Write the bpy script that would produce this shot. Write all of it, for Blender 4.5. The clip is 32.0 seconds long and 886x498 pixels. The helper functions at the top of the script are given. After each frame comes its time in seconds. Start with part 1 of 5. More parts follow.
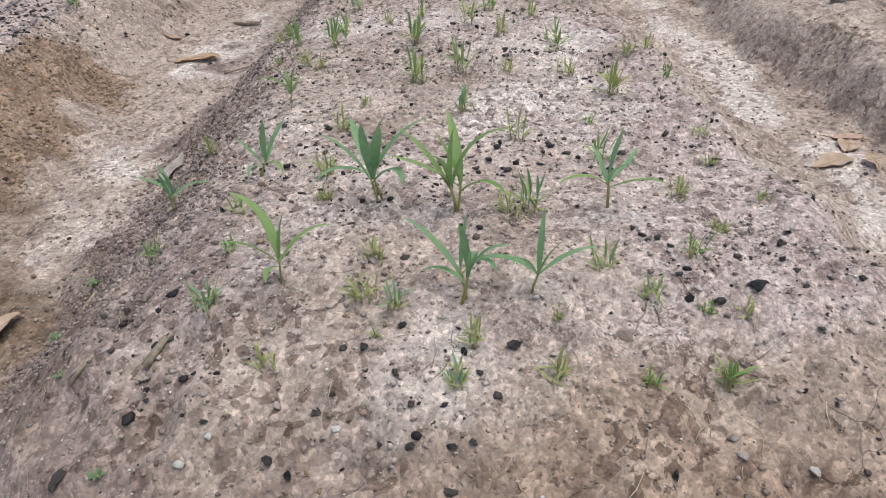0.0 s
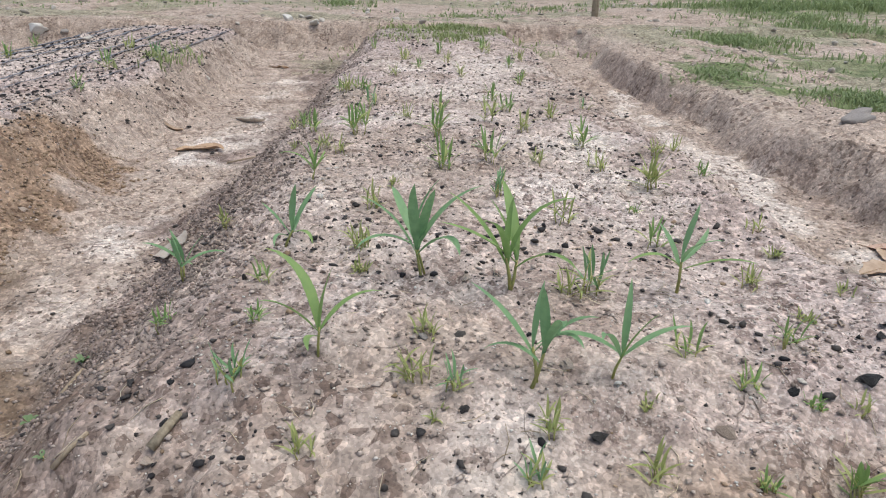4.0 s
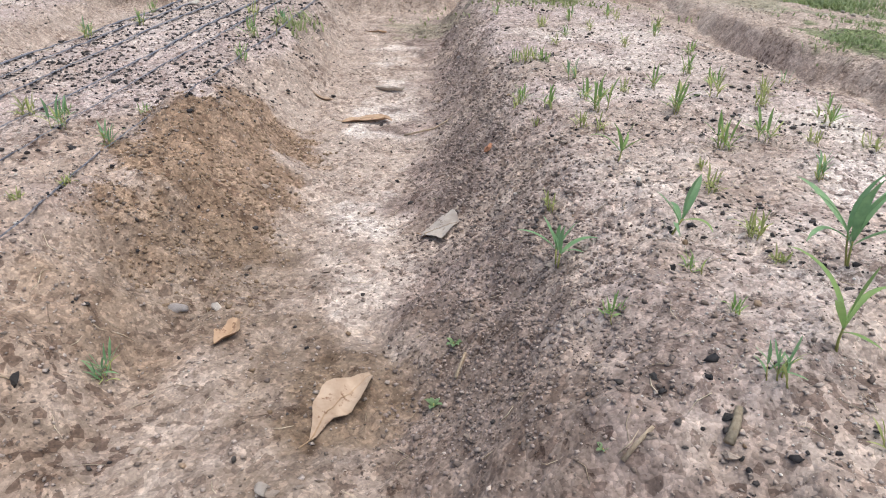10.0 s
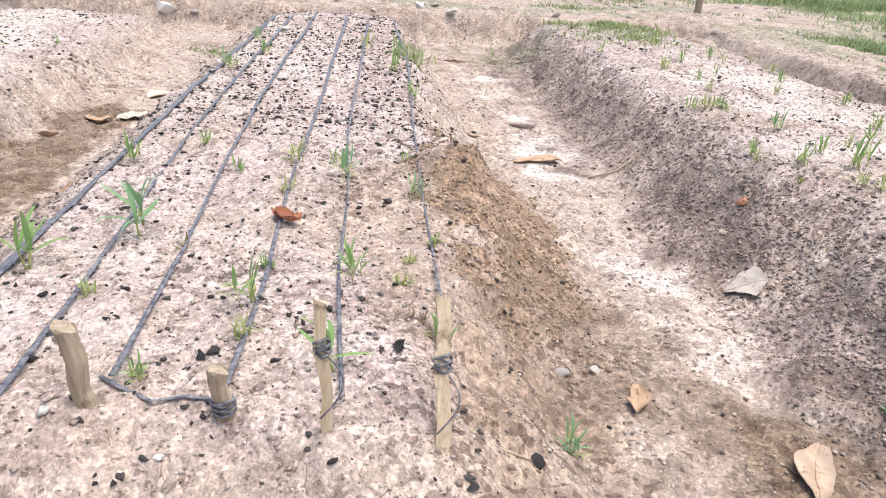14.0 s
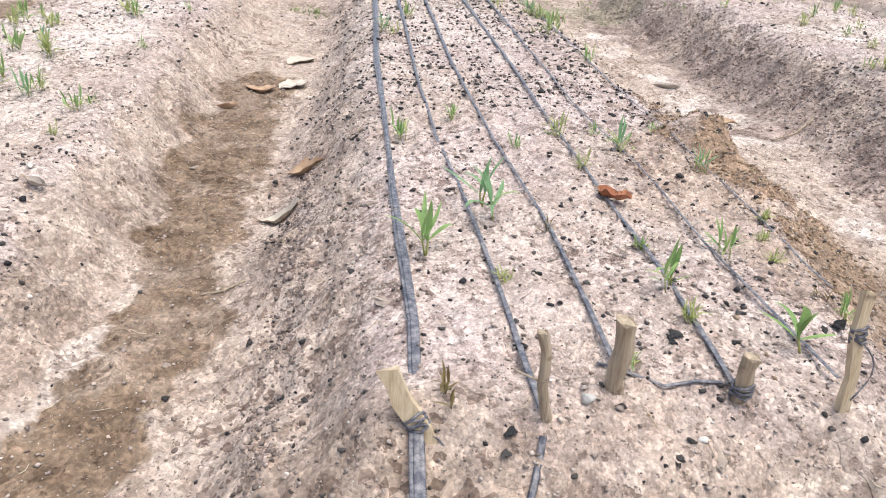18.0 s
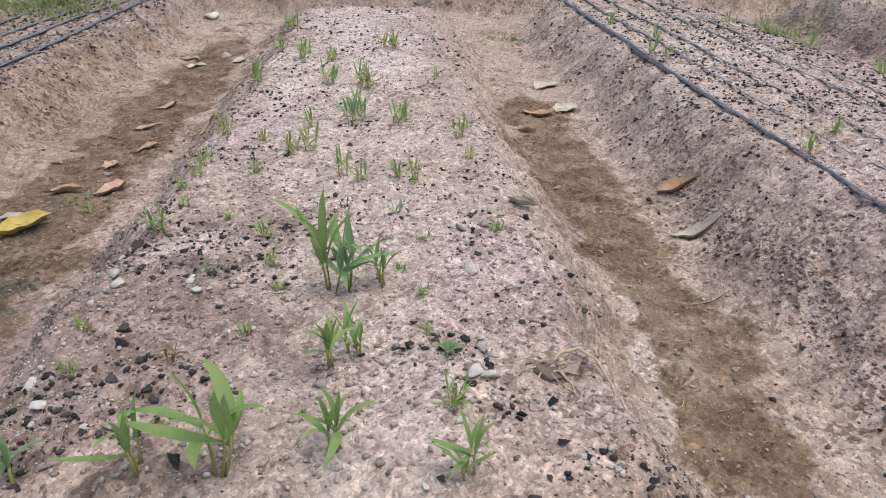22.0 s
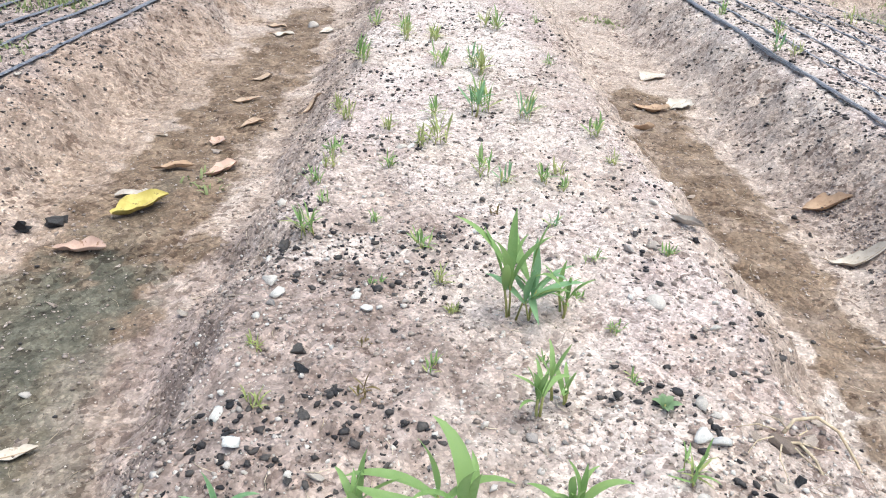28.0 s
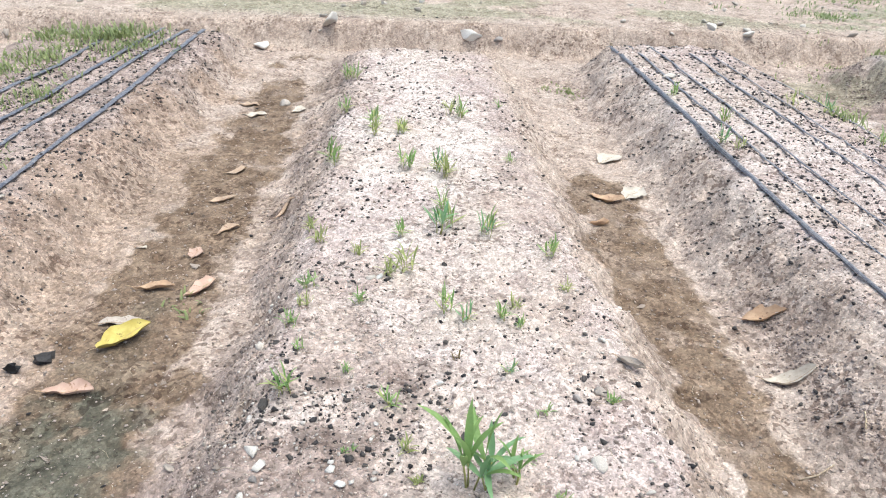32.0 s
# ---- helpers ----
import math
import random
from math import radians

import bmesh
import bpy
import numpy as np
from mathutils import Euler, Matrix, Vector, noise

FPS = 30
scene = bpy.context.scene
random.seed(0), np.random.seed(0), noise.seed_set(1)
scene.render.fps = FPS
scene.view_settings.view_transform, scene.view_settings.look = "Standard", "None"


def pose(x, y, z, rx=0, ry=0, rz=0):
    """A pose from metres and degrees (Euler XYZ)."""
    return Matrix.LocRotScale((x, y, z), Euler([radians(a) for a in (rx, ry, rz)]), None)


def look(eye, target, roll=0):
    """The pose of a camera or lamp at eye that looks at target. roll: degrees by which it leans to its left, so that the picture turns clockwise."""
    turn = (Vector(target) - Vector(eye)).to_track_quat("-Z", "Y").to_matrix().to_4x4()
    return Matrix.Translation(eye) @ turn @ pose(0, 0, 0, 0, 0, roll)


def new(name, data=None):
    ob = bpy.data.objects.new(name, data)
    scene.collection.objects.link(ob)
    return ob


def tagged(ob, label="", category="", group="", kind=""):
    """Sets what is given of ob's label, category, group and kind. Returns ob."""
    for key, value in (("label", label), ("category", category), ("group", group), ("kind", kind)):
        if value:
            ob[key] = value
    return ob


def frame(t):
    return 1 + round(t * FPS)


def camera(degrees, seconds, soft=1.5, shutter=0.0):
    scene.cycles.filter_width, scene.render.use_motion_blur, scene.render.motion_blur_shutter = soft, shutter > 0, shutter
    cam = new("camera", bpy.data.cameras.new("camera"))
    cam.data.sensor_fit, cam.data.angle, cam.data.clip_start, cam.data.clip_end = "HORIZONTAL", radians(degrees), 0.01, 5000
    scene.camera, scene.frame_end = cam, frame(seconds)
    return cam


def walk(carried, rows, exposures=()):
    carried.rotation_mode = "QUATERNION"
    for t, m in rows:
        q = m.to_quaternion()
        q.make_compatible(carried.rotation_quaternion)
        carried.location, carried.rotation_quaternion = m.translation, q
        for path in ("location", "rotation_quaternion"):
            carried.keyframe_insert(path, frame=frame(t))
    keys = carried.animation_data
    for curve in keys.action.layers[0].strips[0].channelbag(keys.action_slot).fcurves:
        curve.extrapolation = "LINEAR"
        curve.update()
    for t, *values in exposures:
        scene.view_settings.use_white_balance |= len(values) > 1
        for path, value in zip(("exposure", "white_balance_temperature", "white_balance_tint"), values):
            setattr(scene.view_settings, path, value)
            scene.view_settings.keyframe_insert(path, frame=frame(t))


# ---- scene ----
cam = camera(63.2, 32.0, 1.1)
PATH = [
    (0, (-0.01, 0.022, 0.889), (-0.025, 1.734, -0.145), -2.9),
    (0.5, (0.001, 0.004, 1.039), (-0.049, 1.705, -0.012), -2.0),
    (1, (-0.054, 0.039, 0.879), (-0.093, 1.771, -0.121), -0.6),
    (1.5, (-0.101, 0.068, 0.72), (-0.078, 1.826, -0.233), 1.4),
    (2, (-0.131, 0.08, 0.624), (-0.074, 1.825, -0.35), 0.7),
    (2.5, (-0.131, 0.091, 0.658), (-0.038, 1.882, -0.226), 1.4),
    (3, (-0.126, 0.099, 0.688), (-0.044, 1.908, -0.16), 0.8),
    (3.5, (-0.13, 0.105, 0.73), (-0.048, 1.945, -0.049), 0.7),
    (4, (-0.14, 0.111, 0.765), (-0.066, 1.97, 0.031), 1.0),
    (4.5, (-0.157, 0.116, 0.778), (-0.1, 1.981, 0.057), 1.1),
    (6.5, (-0.173, 0.126, 0.727), (-0.127, 1.951, -0.09), 1.9),
    (7, (-0.188, 0.115, 0.691), (-0.158, 1.9, -0.21), 1.4),
    (7.5, (-0.245, 0.123, 0.674), (-0.241, 1.882, -0.277), 1.6),
    (8, (-0.363, 0.142, 0.742), (-0.431, 1.903, -0.203), 1.0),
    (8.5, (-0.466, 0.195, 0.767), (-0.481, 1.958, -0.178), 0.7),
    (9, (-0.543, 0.192, 0.756), (-0.542, 1.987, -0.127), 1.1),
    (9.5, (-0.689, 0.14, 0.805), (-0.677, 1.955, -0.034), 1.2),
    (10, (-0.835, 0.135, 0.807), (-0.772, 1.951, -0.029), 1.0),
    (10.5, (-0.94, 0.176, 0.802), (-0.713, 1.997, 0.007), 2.9),
    (11, (-1.042, 0.205, 0.809), (-0.829, 2.028, 0.015), 3.5),
    (11.5, (-1.132, 0.23, 0.818), (-0.913, 2.068, 0.058), 3.4),
    (12, (-1.265, 0.27, 0.838), (-1.077, 2.124, 0.113), 3.6),
    (12.5, (-1.403, 0.298, 0.842), (-1.157, 2.135, 0.09), 5.8),
    (13, (-1.558, 0.267, 0.845), (-1.414, 2.111, 0.085), 4.4),
    (13.5, (-1.668, 0.232, 0.876), (-1.477, 2.051, 0.066), 5.3),
    (14, (-1.821, 0.238, 0.875), (-1.588, 2.058, 0.08), 3.7),
    (14.5, (-1.968, 0.261, 0.864), (-1.702, 2.083, 0.083), 5.9),
    (15, (-2.095, 0.29, 0.838), (-1.931, 2.11, 0.023), 5.8),
    (15.5, (-2.157, 0.331, 0.812), (-2.014, 2.134, -0.043), 4.3),
    (17.5, (-2.513, 0.371, 0.847), (-2.31, 2.126, -0.09), 5.5),
    (18, (-2.593, 0.306, 0.911), (-2.353, 2.067, -0.006), 2.8),
    (18.5, (-2.726, 0.302, 0.912), (-2.494, 2.11, 0.09), 3.4),
    (19, (-2.893, 0.356, 0.902), (-2.635, 2.159, 0.075), 3.3),
    (19.5, (-3.034, 0.413, 0.904), (-2.778, 2.226, 0.099), 3.6),
    (20, (-3.162, 0.455, 0.894), (-2.997, 2.279, 0.091), 4.1),
    (20.5, (-3.271, 0.485, 0.897), (-3.063, 2.298, 0.078), 3.0),
    (21, (-3.389, 0.43, 0.908), (-3.215, 2.247, 0.091), 4.1),
    (21.4, (-3.507, 0.357, 0.917), (-3.316, 2.17, 0.094), 3.5),
    (21.5, (-3.549, 0.348, 0.908), (-3.366, 2.151, 0.061), 3.9),
    (22, (-3.685, 0.31, 0.904), (-3.569, 2.112, 0.043), -0.1),
    (22.5, (-3.816, 0.333, 0.83), (-3.68, 2.13, -0.037), 2.6),
    (23, (-3.909, 0.352, 0.735), (-3.826, 2.089, -0.253), 1.3),
    (23.5, (-3.962, 0.342, 0.76), (-3.945, 2.023, -0.324), 0.9),
    (24, (-3.976, 0.311, 0.838), (-3.987, 1.902, -0.373), -0.8),
    (24.3, (-3.984, 0.29, 0.804), (-3.954, 1.84, -0.46), 0.3),
    (24.5, (-3.978, 0.283, 0.752), (-3.959, 1.796, -0.556), 0.3),
    (26.5, (-3.946, 0.393, 0.749), (-3.92, 2.04, -0.385), 0.8),
    (27, (-3.981, 0.424, 0.805), (-3.927, 2.134, -0.231), 1.0),
    (27.5, (-3.971, 0.454, 0.873), (-3.923, 2.202, -0.099), 1.5),
    (28, (-3.978, 0.48, 0.937), (-3.948, 2.246, 0.0), 2.5),
    (28.5, (-3.994, 0.5, 1.014), (-3.97, 2.28, 0.102), 3.0),
    (29, (-3.997, 0.522, 1.099), (-3.976, 2.304, 0.192), 3.1),
    (29.5, (-4.001, 0.55, 1.216), (-3.984, 2.35, 0.344), 3.7),
    (30, (-4.005, 0.565, 1.267), (-3.962, 2.38, 0.428), 5.0),
    (30.5, (-4.014, 0.565, 1.304), (-3.966, 2.378, 0.461), 4.5),
    (31, (-4.015, 0.545, 1.321), (-3.983, 2.348, 0.457), 3.3),
    (31.5, (-3.986, 0.515, 1.319), (-3.911, 2.312, 0.443), 3.4),
    (32, (-3.965, 0.495, 1.313), (-3.866, 2.28, 0.415), 2.4),
]
walk(cam, [(t, look(eye, target, roll)) for t, eye, target, roll in PATH],
     exposures=[(0, 0.46, 6250, 3.5), (2, 0.46, 6250, 4.5), (3, 0.50, 6250, 3.5), (4, 0.53, 6280, 2.5), (7, 0.53, 6280, 3), (9, 0.68, 6320, 3.5), (11, 0.78, 6370, 5.5), (12, 0.75, 6370, 5.5),
                (13, 0.81, 6420, 6.5), (14, 1.28, 6400, 6.5), (15, 0.93, 6350, 8.5), (17.5, 1.13, 6420, 5.5), (19, 1.24, 6450, 3.5), (20, 0.80, 6550, 5.5), (21, 0.65, 6650, 6.5),
                (22, 0.52, 6450, 7.5), (23, 0.91, 6270, 6.5), (24.5, 1.04, 6120, 3.5), (27, 1.18, 6070, 1.5), (28, 1.27, 6070, 0.5), (30, 1.27, 6160, 0), (32, 1.24, 6180, 0)])

# ---- light ----
world = bpy.data.worlds.new("overcast_sky")
world.use_nodes = True
scene.world = world
wn = world.node_tree
sky = wn.nodes.new("ShaderNodeTexSky")
sky.sky_type, sky.sun_disc = "NISHITA", False
sky.sun_elevation, sky.sun_rotation = radians(76), radians(115)
sky.air_density, sky.dust_density, sky.ozone_density = 1.0, 4.0, 0.6
wn.nodes["Background"].inputs["Strength"].default_value = 0.12
wn.links.new(sky.outputs["Color"], wn.nodes["Background"].inputs["Color"])
sun_data = bpy.data.lights.new("sun", "SUN")
sun_data.energy, sun_data.angle, sun_data.color = 1.2, radians(60), (1.0, 0.95, 0.88)
sun = new("sun", sun_data)
sun.matrix_basis = look((1.6, -0.8, 7.5), (0, 0, 0))


# ---- node helpers ----
def material(name, rough=0.9, spec=0.2):
    m = bpy.data.materials.new(name)
    m.use_nodes = True
    b = m.node_tree.nodes["Principled BSDF"]
    b.inputs["Roughness"].default_value = rough
    b.inputs["Specular IOR Level"].default_value = spec
    return m, m.node_tree, b


def put(value, socket, tree):
    if isinstance(value, bpy.types.NodeSocket):
        tree.links.new(value, socket)
    elif isinstance(value, tuple) and len(value) == 3:
        socket.default_value = (*value, 1.0)
    else:
        socket.default_value = value


def mix(tree, fac, a, b, blend="MIX"):
    n = tree.nodes.new("ShaderNodeMix")
    n.data_type, n.blend_type = "RGBA", blend
    put(fac, n.inputs[0], tree)
    put(a, n.inputs[6], tree)
    put(b, n.inputs[7], tree)
    return n.outputs[2]


def maths(tree, op, a, b=0.0, clamp=False):
    n = tree.nodes.new("ShaderNodeMath")
    n.operation, n.use_clamp = op, clamp
    put(a, n.inputs[0], tree)
    put(b, n.inputs[1], tree)
    return n.outputs[0]


def span(tree, value, lo, hi, a=0.0, b=1.0):
    n = tree.nodes.new("ShaderNodeMapRange")
    put(value, n.inputs[0], tree)
    for i, v in enumerate((lo, hi, a, b)):
        n.inputs[i + 1].default_value = v
    return n.outputs[0]


def where(tree, scale=(1, 1, 1)):
    c = tree.nodes.new("ShaderNodeTexCoord")
    m = tree.nodes.new("ShaderNodeMapping")
    m.inputs["Scale"].default_value = scale
    tree.links.new(c.outputs["Object"], m.inputs[0])
    return m.outputs[0]


def noisy(tree, at, scale, detail=3.0, rough=0.6):
    n = tree.nodes.new("ShaderNodeTexNoise")
    tree.links.new(at, n.inputs["Vector"])
    n.inputs["Scale"].default_value, n.inputs["Detail"].default_value, n.inputs["Roughness"].default_value = scale, detail, rough
    return n.outputs[0]


def cells(tree, at, scale, what="Distance", feature="F1"):
    n = tree.nodes.new("ShaderNodeTexVoronoi")
    n.feature = feature
    tree.links.new(at, n.inputs["Vector"])
    n.inputs["Scale"].default_value = scale
    return n.outputs[what]


def attribute(tree, name):
    n = tree.nodes.new("ShaderNodeAttribute")
    n.attribute_name = name
    return n.outputs["Fac"]


def bump(tree, height, shader, strength=0.5, distance=0.01):
    n = tree.nodes.new("ShaderNodeBump")
    n.inputs["Strength"].default_value, n.inputs["Distance"].default_value = strength, distance
    tree.links.new(height, n.inputs["Height"])
    tree.links.new(n.outputs[0], shader.inputs["Normal"])


# ---- soil ----
def soil_material():
    m, t, b = material("soil", 0.95, 0.12)
    at = where(t)
    coarse = noisy(t, at, 2.3, 4)
    blotch = noisy(t, at, 9.0, 4, 0.65)
    grain = noisy(t, at, 60.0, 2, 0.6)
    sand = cells(t, at, 260.0, "Color")
    crumb = cells(t, at, 125.0, "Color")
    nugget = cells(t, at, 62.0, "Color")
    tan = mix(t, span(t, blotch, 0.38, 0.62), (0.285, 0.222, 0.185), (0.48, 0.39, 0.33))
    tan = mix(t, span(t, coarse, 0.4, 0.65), tan, (0.42, 0.345, 0.295))
    # sandy ash on top of the beds
    ash = mix(t, span(t, blotch, 0.30, 0.70), (0.335, 0.262, 0.238), (0.50, 0.415, 0.385))
    colour = mix(t, attribute(t, "ash"), tan, ash)
    colour = mix(t, attribute(t, "white"), colour, (0.64, 0.57, 0.52))
    # humus brown, also used to paint shade on flanks and bank
    humus_shade = mix(t, span(t, blotch, 0.36, 0.64), (0.17, 0.130, 0.113), (0.37, 0.292, 0.258))
    colour = mix(t, attribute(t, "humus_shade"), colour, humus_shade)
    red = mix(t, span(t, blotch, 0.36, 0.64), (0.220, 0.150, 0.104), (0.36, 0.254, 0.180))
    colour = mix(t, attribute(t, "red"), colour, red)
    wet = mix(t, span(t, blotch, 0.36, 0.64), (0.130, 0.091, 0.063), (0.235, 0.172, 0.124))
    colour = mix(t, attribute(t, "damp"), colour, wet)
    moss = mix(t, span(t, blotch, 0.36, 0.64), (0.20, 0.195, 0.13), (0.35, 0.325, 0.245))
    colour = mix(t, attribute(t, "moss"), colour, moss)
    turf = mix(t, span(t, blotch, 0.36, 0.64), (0.095, 0.135, 0.055), (0.19, 0.22, 0.105))
    colour = mix(t, attribute(t, "turf"), colour, turf)
    slime = mix(t, span(t, blotch, 0.36, 0.64), (0.076, 0.072, 0.055), (0.140, 0.130, 0.100))
    colour = mix(t, attribute(t, "slime"), colour, slime)
    # darker damp-looking clods between the pale grit
    clod = span(t, noisy(t, at, 16.0, 3, 0.7), 0.46, 0.60, 0.0, 0.36)
    colour = mix(t, clod, colour, mix(t, 1.0, colour, (0.56, 0.50, 0.47), "MULTIPLY"))
    # grains of several sizes
    gritty = attribute(t, "grit")
    colour = mix(t, span(t, gritty, 0.0, 1.0, 0.55, 0.95), colour, mix(t, 1.0, colour, span(t, grain, 0.34, 0.66, 0.80, 1.20), "MULTIPLY"))
    colour = mix(t, span(t, gritty, 0.0, 1.0, 0.65, 1.0), colour, mix(t, 1.0, colour, span(t, sand, 0.22, 0.78, 0.80, 1.20), "MULTIPLY"))
    colour = mix(t, 0.9, colour, mix(t, 1.0, colour, span(t, crumb, 0.22, 0.78, 0.85, 1.15), "MULTIPLY"))
    # single darker and paler nuggets, more in some places than in others
    thick = span(t, noisy(t, at, 3.1, 4), 0.40, 0.62, 0.2, 1.0)
    colour = mix(t, maths(t, "MULTIPLY", span(t, nugget, 0.33, 0.31), thick), colour, mix(t, 1.0, colour, (0.50, 0.46, 0.45), "MULTIPLY"))
    colour = mix(t, maths(t, "MULTIPLY", span(t, crumb, 0.70, 0.73), 0.5), colour, mix(t, 1.0, colour, (1.35, 1.32, 1.29), "MULTIPLY"))
    dark = span(t, noisy(t, at, 115.0, 2, 0.6), 0.62, 0.68)
    dark = maths(t, "MULTIPLY", dark, span(t, noisy(t, at, 6.0, 3), 0.45, 0.60, 0.15, 0.85))
    colour = mix(t, dark, colour, (0.085, 0.066, 0.058))
    pale = span(t, noisy(t, where(t, (1.1, 0.9, 1.0)), 190.0, 2, 0.6), 0.57, 0.63)
    colour = mix(t, maths(t, "MULTIPLY", pale, maths(t, "MULTIPLY", span(t, gritty, 0.15, 0.9), span(t, noisy(t, at, 3.6, 5, 0.65), 0.42, 0.58, 0.10, 0.45))), colour, (0.68, 0.62, 0.57))
    # little pits and torn holes in the crust, their shade multiplied into the colour
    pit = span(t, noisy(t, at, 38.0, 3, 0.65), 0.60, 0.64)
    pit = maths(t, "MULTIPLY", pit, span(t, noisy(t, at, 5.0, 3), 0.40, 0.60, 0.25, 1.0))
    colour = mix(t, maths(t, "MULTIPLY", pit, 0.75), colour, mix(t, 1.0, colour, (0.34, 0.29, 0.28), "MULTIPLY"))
    # crust cracks
    shift = t.nodes.new("ShaderNodeTexNoise")
    t.links.new(at, shift.inputs["Vector"])
    shift.inputs["Scale"].default_value, shift.inputs["Detail"].default_value = 6.0, 3.0
    warp = mix(t, 0.09, at, shift.outputs["Color"], "ADD")
    crack = span(t, cells(t, warp, 7.5, "Distance", "DISTANCE_TO_EDGE"), 0.001, 0.008, 1.0, 0.0)
    crack = maths(t, "MULTIPLY", crack, attribute(t, "crack"))
    crack = maths(t, "MULTIPLY", crack, span(t, noisy(t, at, 4.7, 3), 0.57, 0.63))
    h = noisy(t, at, 55.0, 2, 0.55)
    h = maths(t, "SUBTRACT", h, maths(t, "MULTIPLY", crack, 1.2))
    h = maths(t, "SUBTRACT", h, maths(t, "MULTIPLY", pit, 0.5))
    h = maths(t, "ADD", h, maths(t, "MULTIPLY", cells(t, at, 125.0), -0.35))
    bump(t, h, b, 0.55, 0.009)
    colour = mix(t, maths(t, "MULTIPLY", crack, 0.55), colour, (0.06, 0.045, 0.036))
    t.links.new(colour, b.inputs["Base Color"])
    return m


SOIL = soil_material()


# ---- lie of the land ----
TABLES = {}


def vnoise(x, y, cell, seed):
    """Smooth noise from -1 to 1 over a grid of cells."""
    if seed not in TABLES:
        TABLES[seed] = np.random.RandomState(seed).rand(256, 256) * 2 - 1
    table = TABLES[seed]
    u, v = np.asarray(x) / cell + 1000.37, np.asarray(y) / cell + 1000.71
    i, j = np.floor(u).astype(int), np.floor(v).astype(int)
    f, g = u - i, v - j
    f, g = f * f * (3 - 2 * f), g * g * (3 - 2 * g)
    p = lambda a, b: table[(i + a) % 256, (j + b) % 256]
    return (p(0, 0) * (1 - f) + p(1, 0) * f) * (1 - g) + (p(0, 1) * (1 - f) + p(1, 1) * f) * g


def fbm(x, y, cell, seed, octaves=4, gain=0.5):
    total, size = 0.0, 1.0
    for k in range(octaves):
        total = total + size * vnoise(x, y, cell / 2 ** k, seed + k)
        size *= gain
    return total


def step(a, lo, hi):
    s = np.clip((a - lo) / (hi - lo), 0, 1)
    return s * s * (3 - 2 * s)


def blob(x, y, cx, cy, rx, ry, seed=5, ragged=0.55, lo=0.70, hi=1.12):
    """A patch with a ragged edge: 1 inside, 0 outside."""
    d = np.hypot((x - cx) / rx, (y - cy) / ry) + ragged * fbm(x, y, 0.30, seed, 5, 0.65)
    return 1 - step(d, lo, hi)


def pool(x, y, cx, cy, rx, ry, seed):
    """A damp patch with a sharp winding edge, drying in spots."""
    return blob(x, y, cx, cy, rx, ry, seed, 0.42, 0.84, 1.0) * (0.80 + 0.25 * fbm(x, y, 0.12, seed + 3, 3))


# name: left foot, left shoulder, right shoulder, right foot, each as heights along y
BEDS = {
    "a": dict(y=(0.4, 1.3, 2.3, 3.5, 6.2), lf=(-0.97, -0.95, -0.92, -0.84, -0.72), ls=(-0.36, -0.37, -0.39, -0.40, -0.36), rs=(0.56, 0.56, 0.52, 0.48, 0.42),
              rf=(0.90, 0.90, 0.88, 0.84, 0.78), top=(0.262, 0.280, 0.287, 0.287, 0.28), front=(0.22, 0.98), end=(5.9, 6.4)),
    "b": dict(y=(0.7, 1.3, 2.3, 3.5, 6.2), lf=(-2.93, -2.92, -2.91, -2.86, -2.76), ls=(-2.50, -2.49, -2.48, -2.46, -2.38), rs=(-2.05, -1.72, -1.64, -1.62, -1.60),
              rf=(-1.34, -1.33, -1.29, -1.27, -1.29), top=(0.21, 0.225, 0.24, 0.25, 0.26), front=(0.70, 1.16), end=(6.0, 6.4)),
    "c": dict(y=(0.7, 1.3, 2.3, 3.5, 6.2), lf=(-4.62, -4.58, -4.56, -4.62, -4.66), ls=(-4.31, -4.30, -4.28, -4.25, -4.24), rs=(-3.36, -3.38, -3.42, -3.46, -3.50),
              rf=(-3.16, -3.15, -3.15, -3.14, -3.05), top=(0.175, 0.195, 0.190, 0.19, 0.20), front=(0.62, 1.12), end=(5.9, 6.4)),
    "d": dict(y=(0.7, 1.3, 2.3, 3.5, 6.2), lf=(-6.95, -6.95, -6.95, -6.95, -6.95), ls=(-6.65, -6.65, -6.65, -6.65, -6.65), rs=(-5.48, -5.48, -5.48, -5.48, -5.42),
              rf=(-5.14, -5.14, -5.12, -5.12, -5.20), top=(0.20, 0.21, 0.22, 0.22, 0.23), front=(0.70, 1.1), end=(6.2, 6.6)),
}


def bed_share(x, y, b):
    lf, ls, rs, rf = (np.interp(y, b["y"], b[k]) for k in ("lf", "ls", "rs", "rf"))
    w = 0.026 * fbm(x, y, 0.45, 31, 4, 0.55) + 0.022 * fbm(x, y, 0.13, 36, 3, 0.6)
    return (step(x + w, lf, ls) * (1 - step(x + w, rs, rf)) * step(y + 1.5 * w, *b["front"]) * (1 - step(y + w, *b["end"])))


def bank_share(x, y):
    wob = 0.10 * fbm(x, y, 0.5, 12, 4) + 0.10 * fbm(x * 0, y, 1.4, 14, 2)
    return step(x + 0.6 * wob, 1.06, 1.29), step(y + 0.7 * wob, 6.62, 6.86)


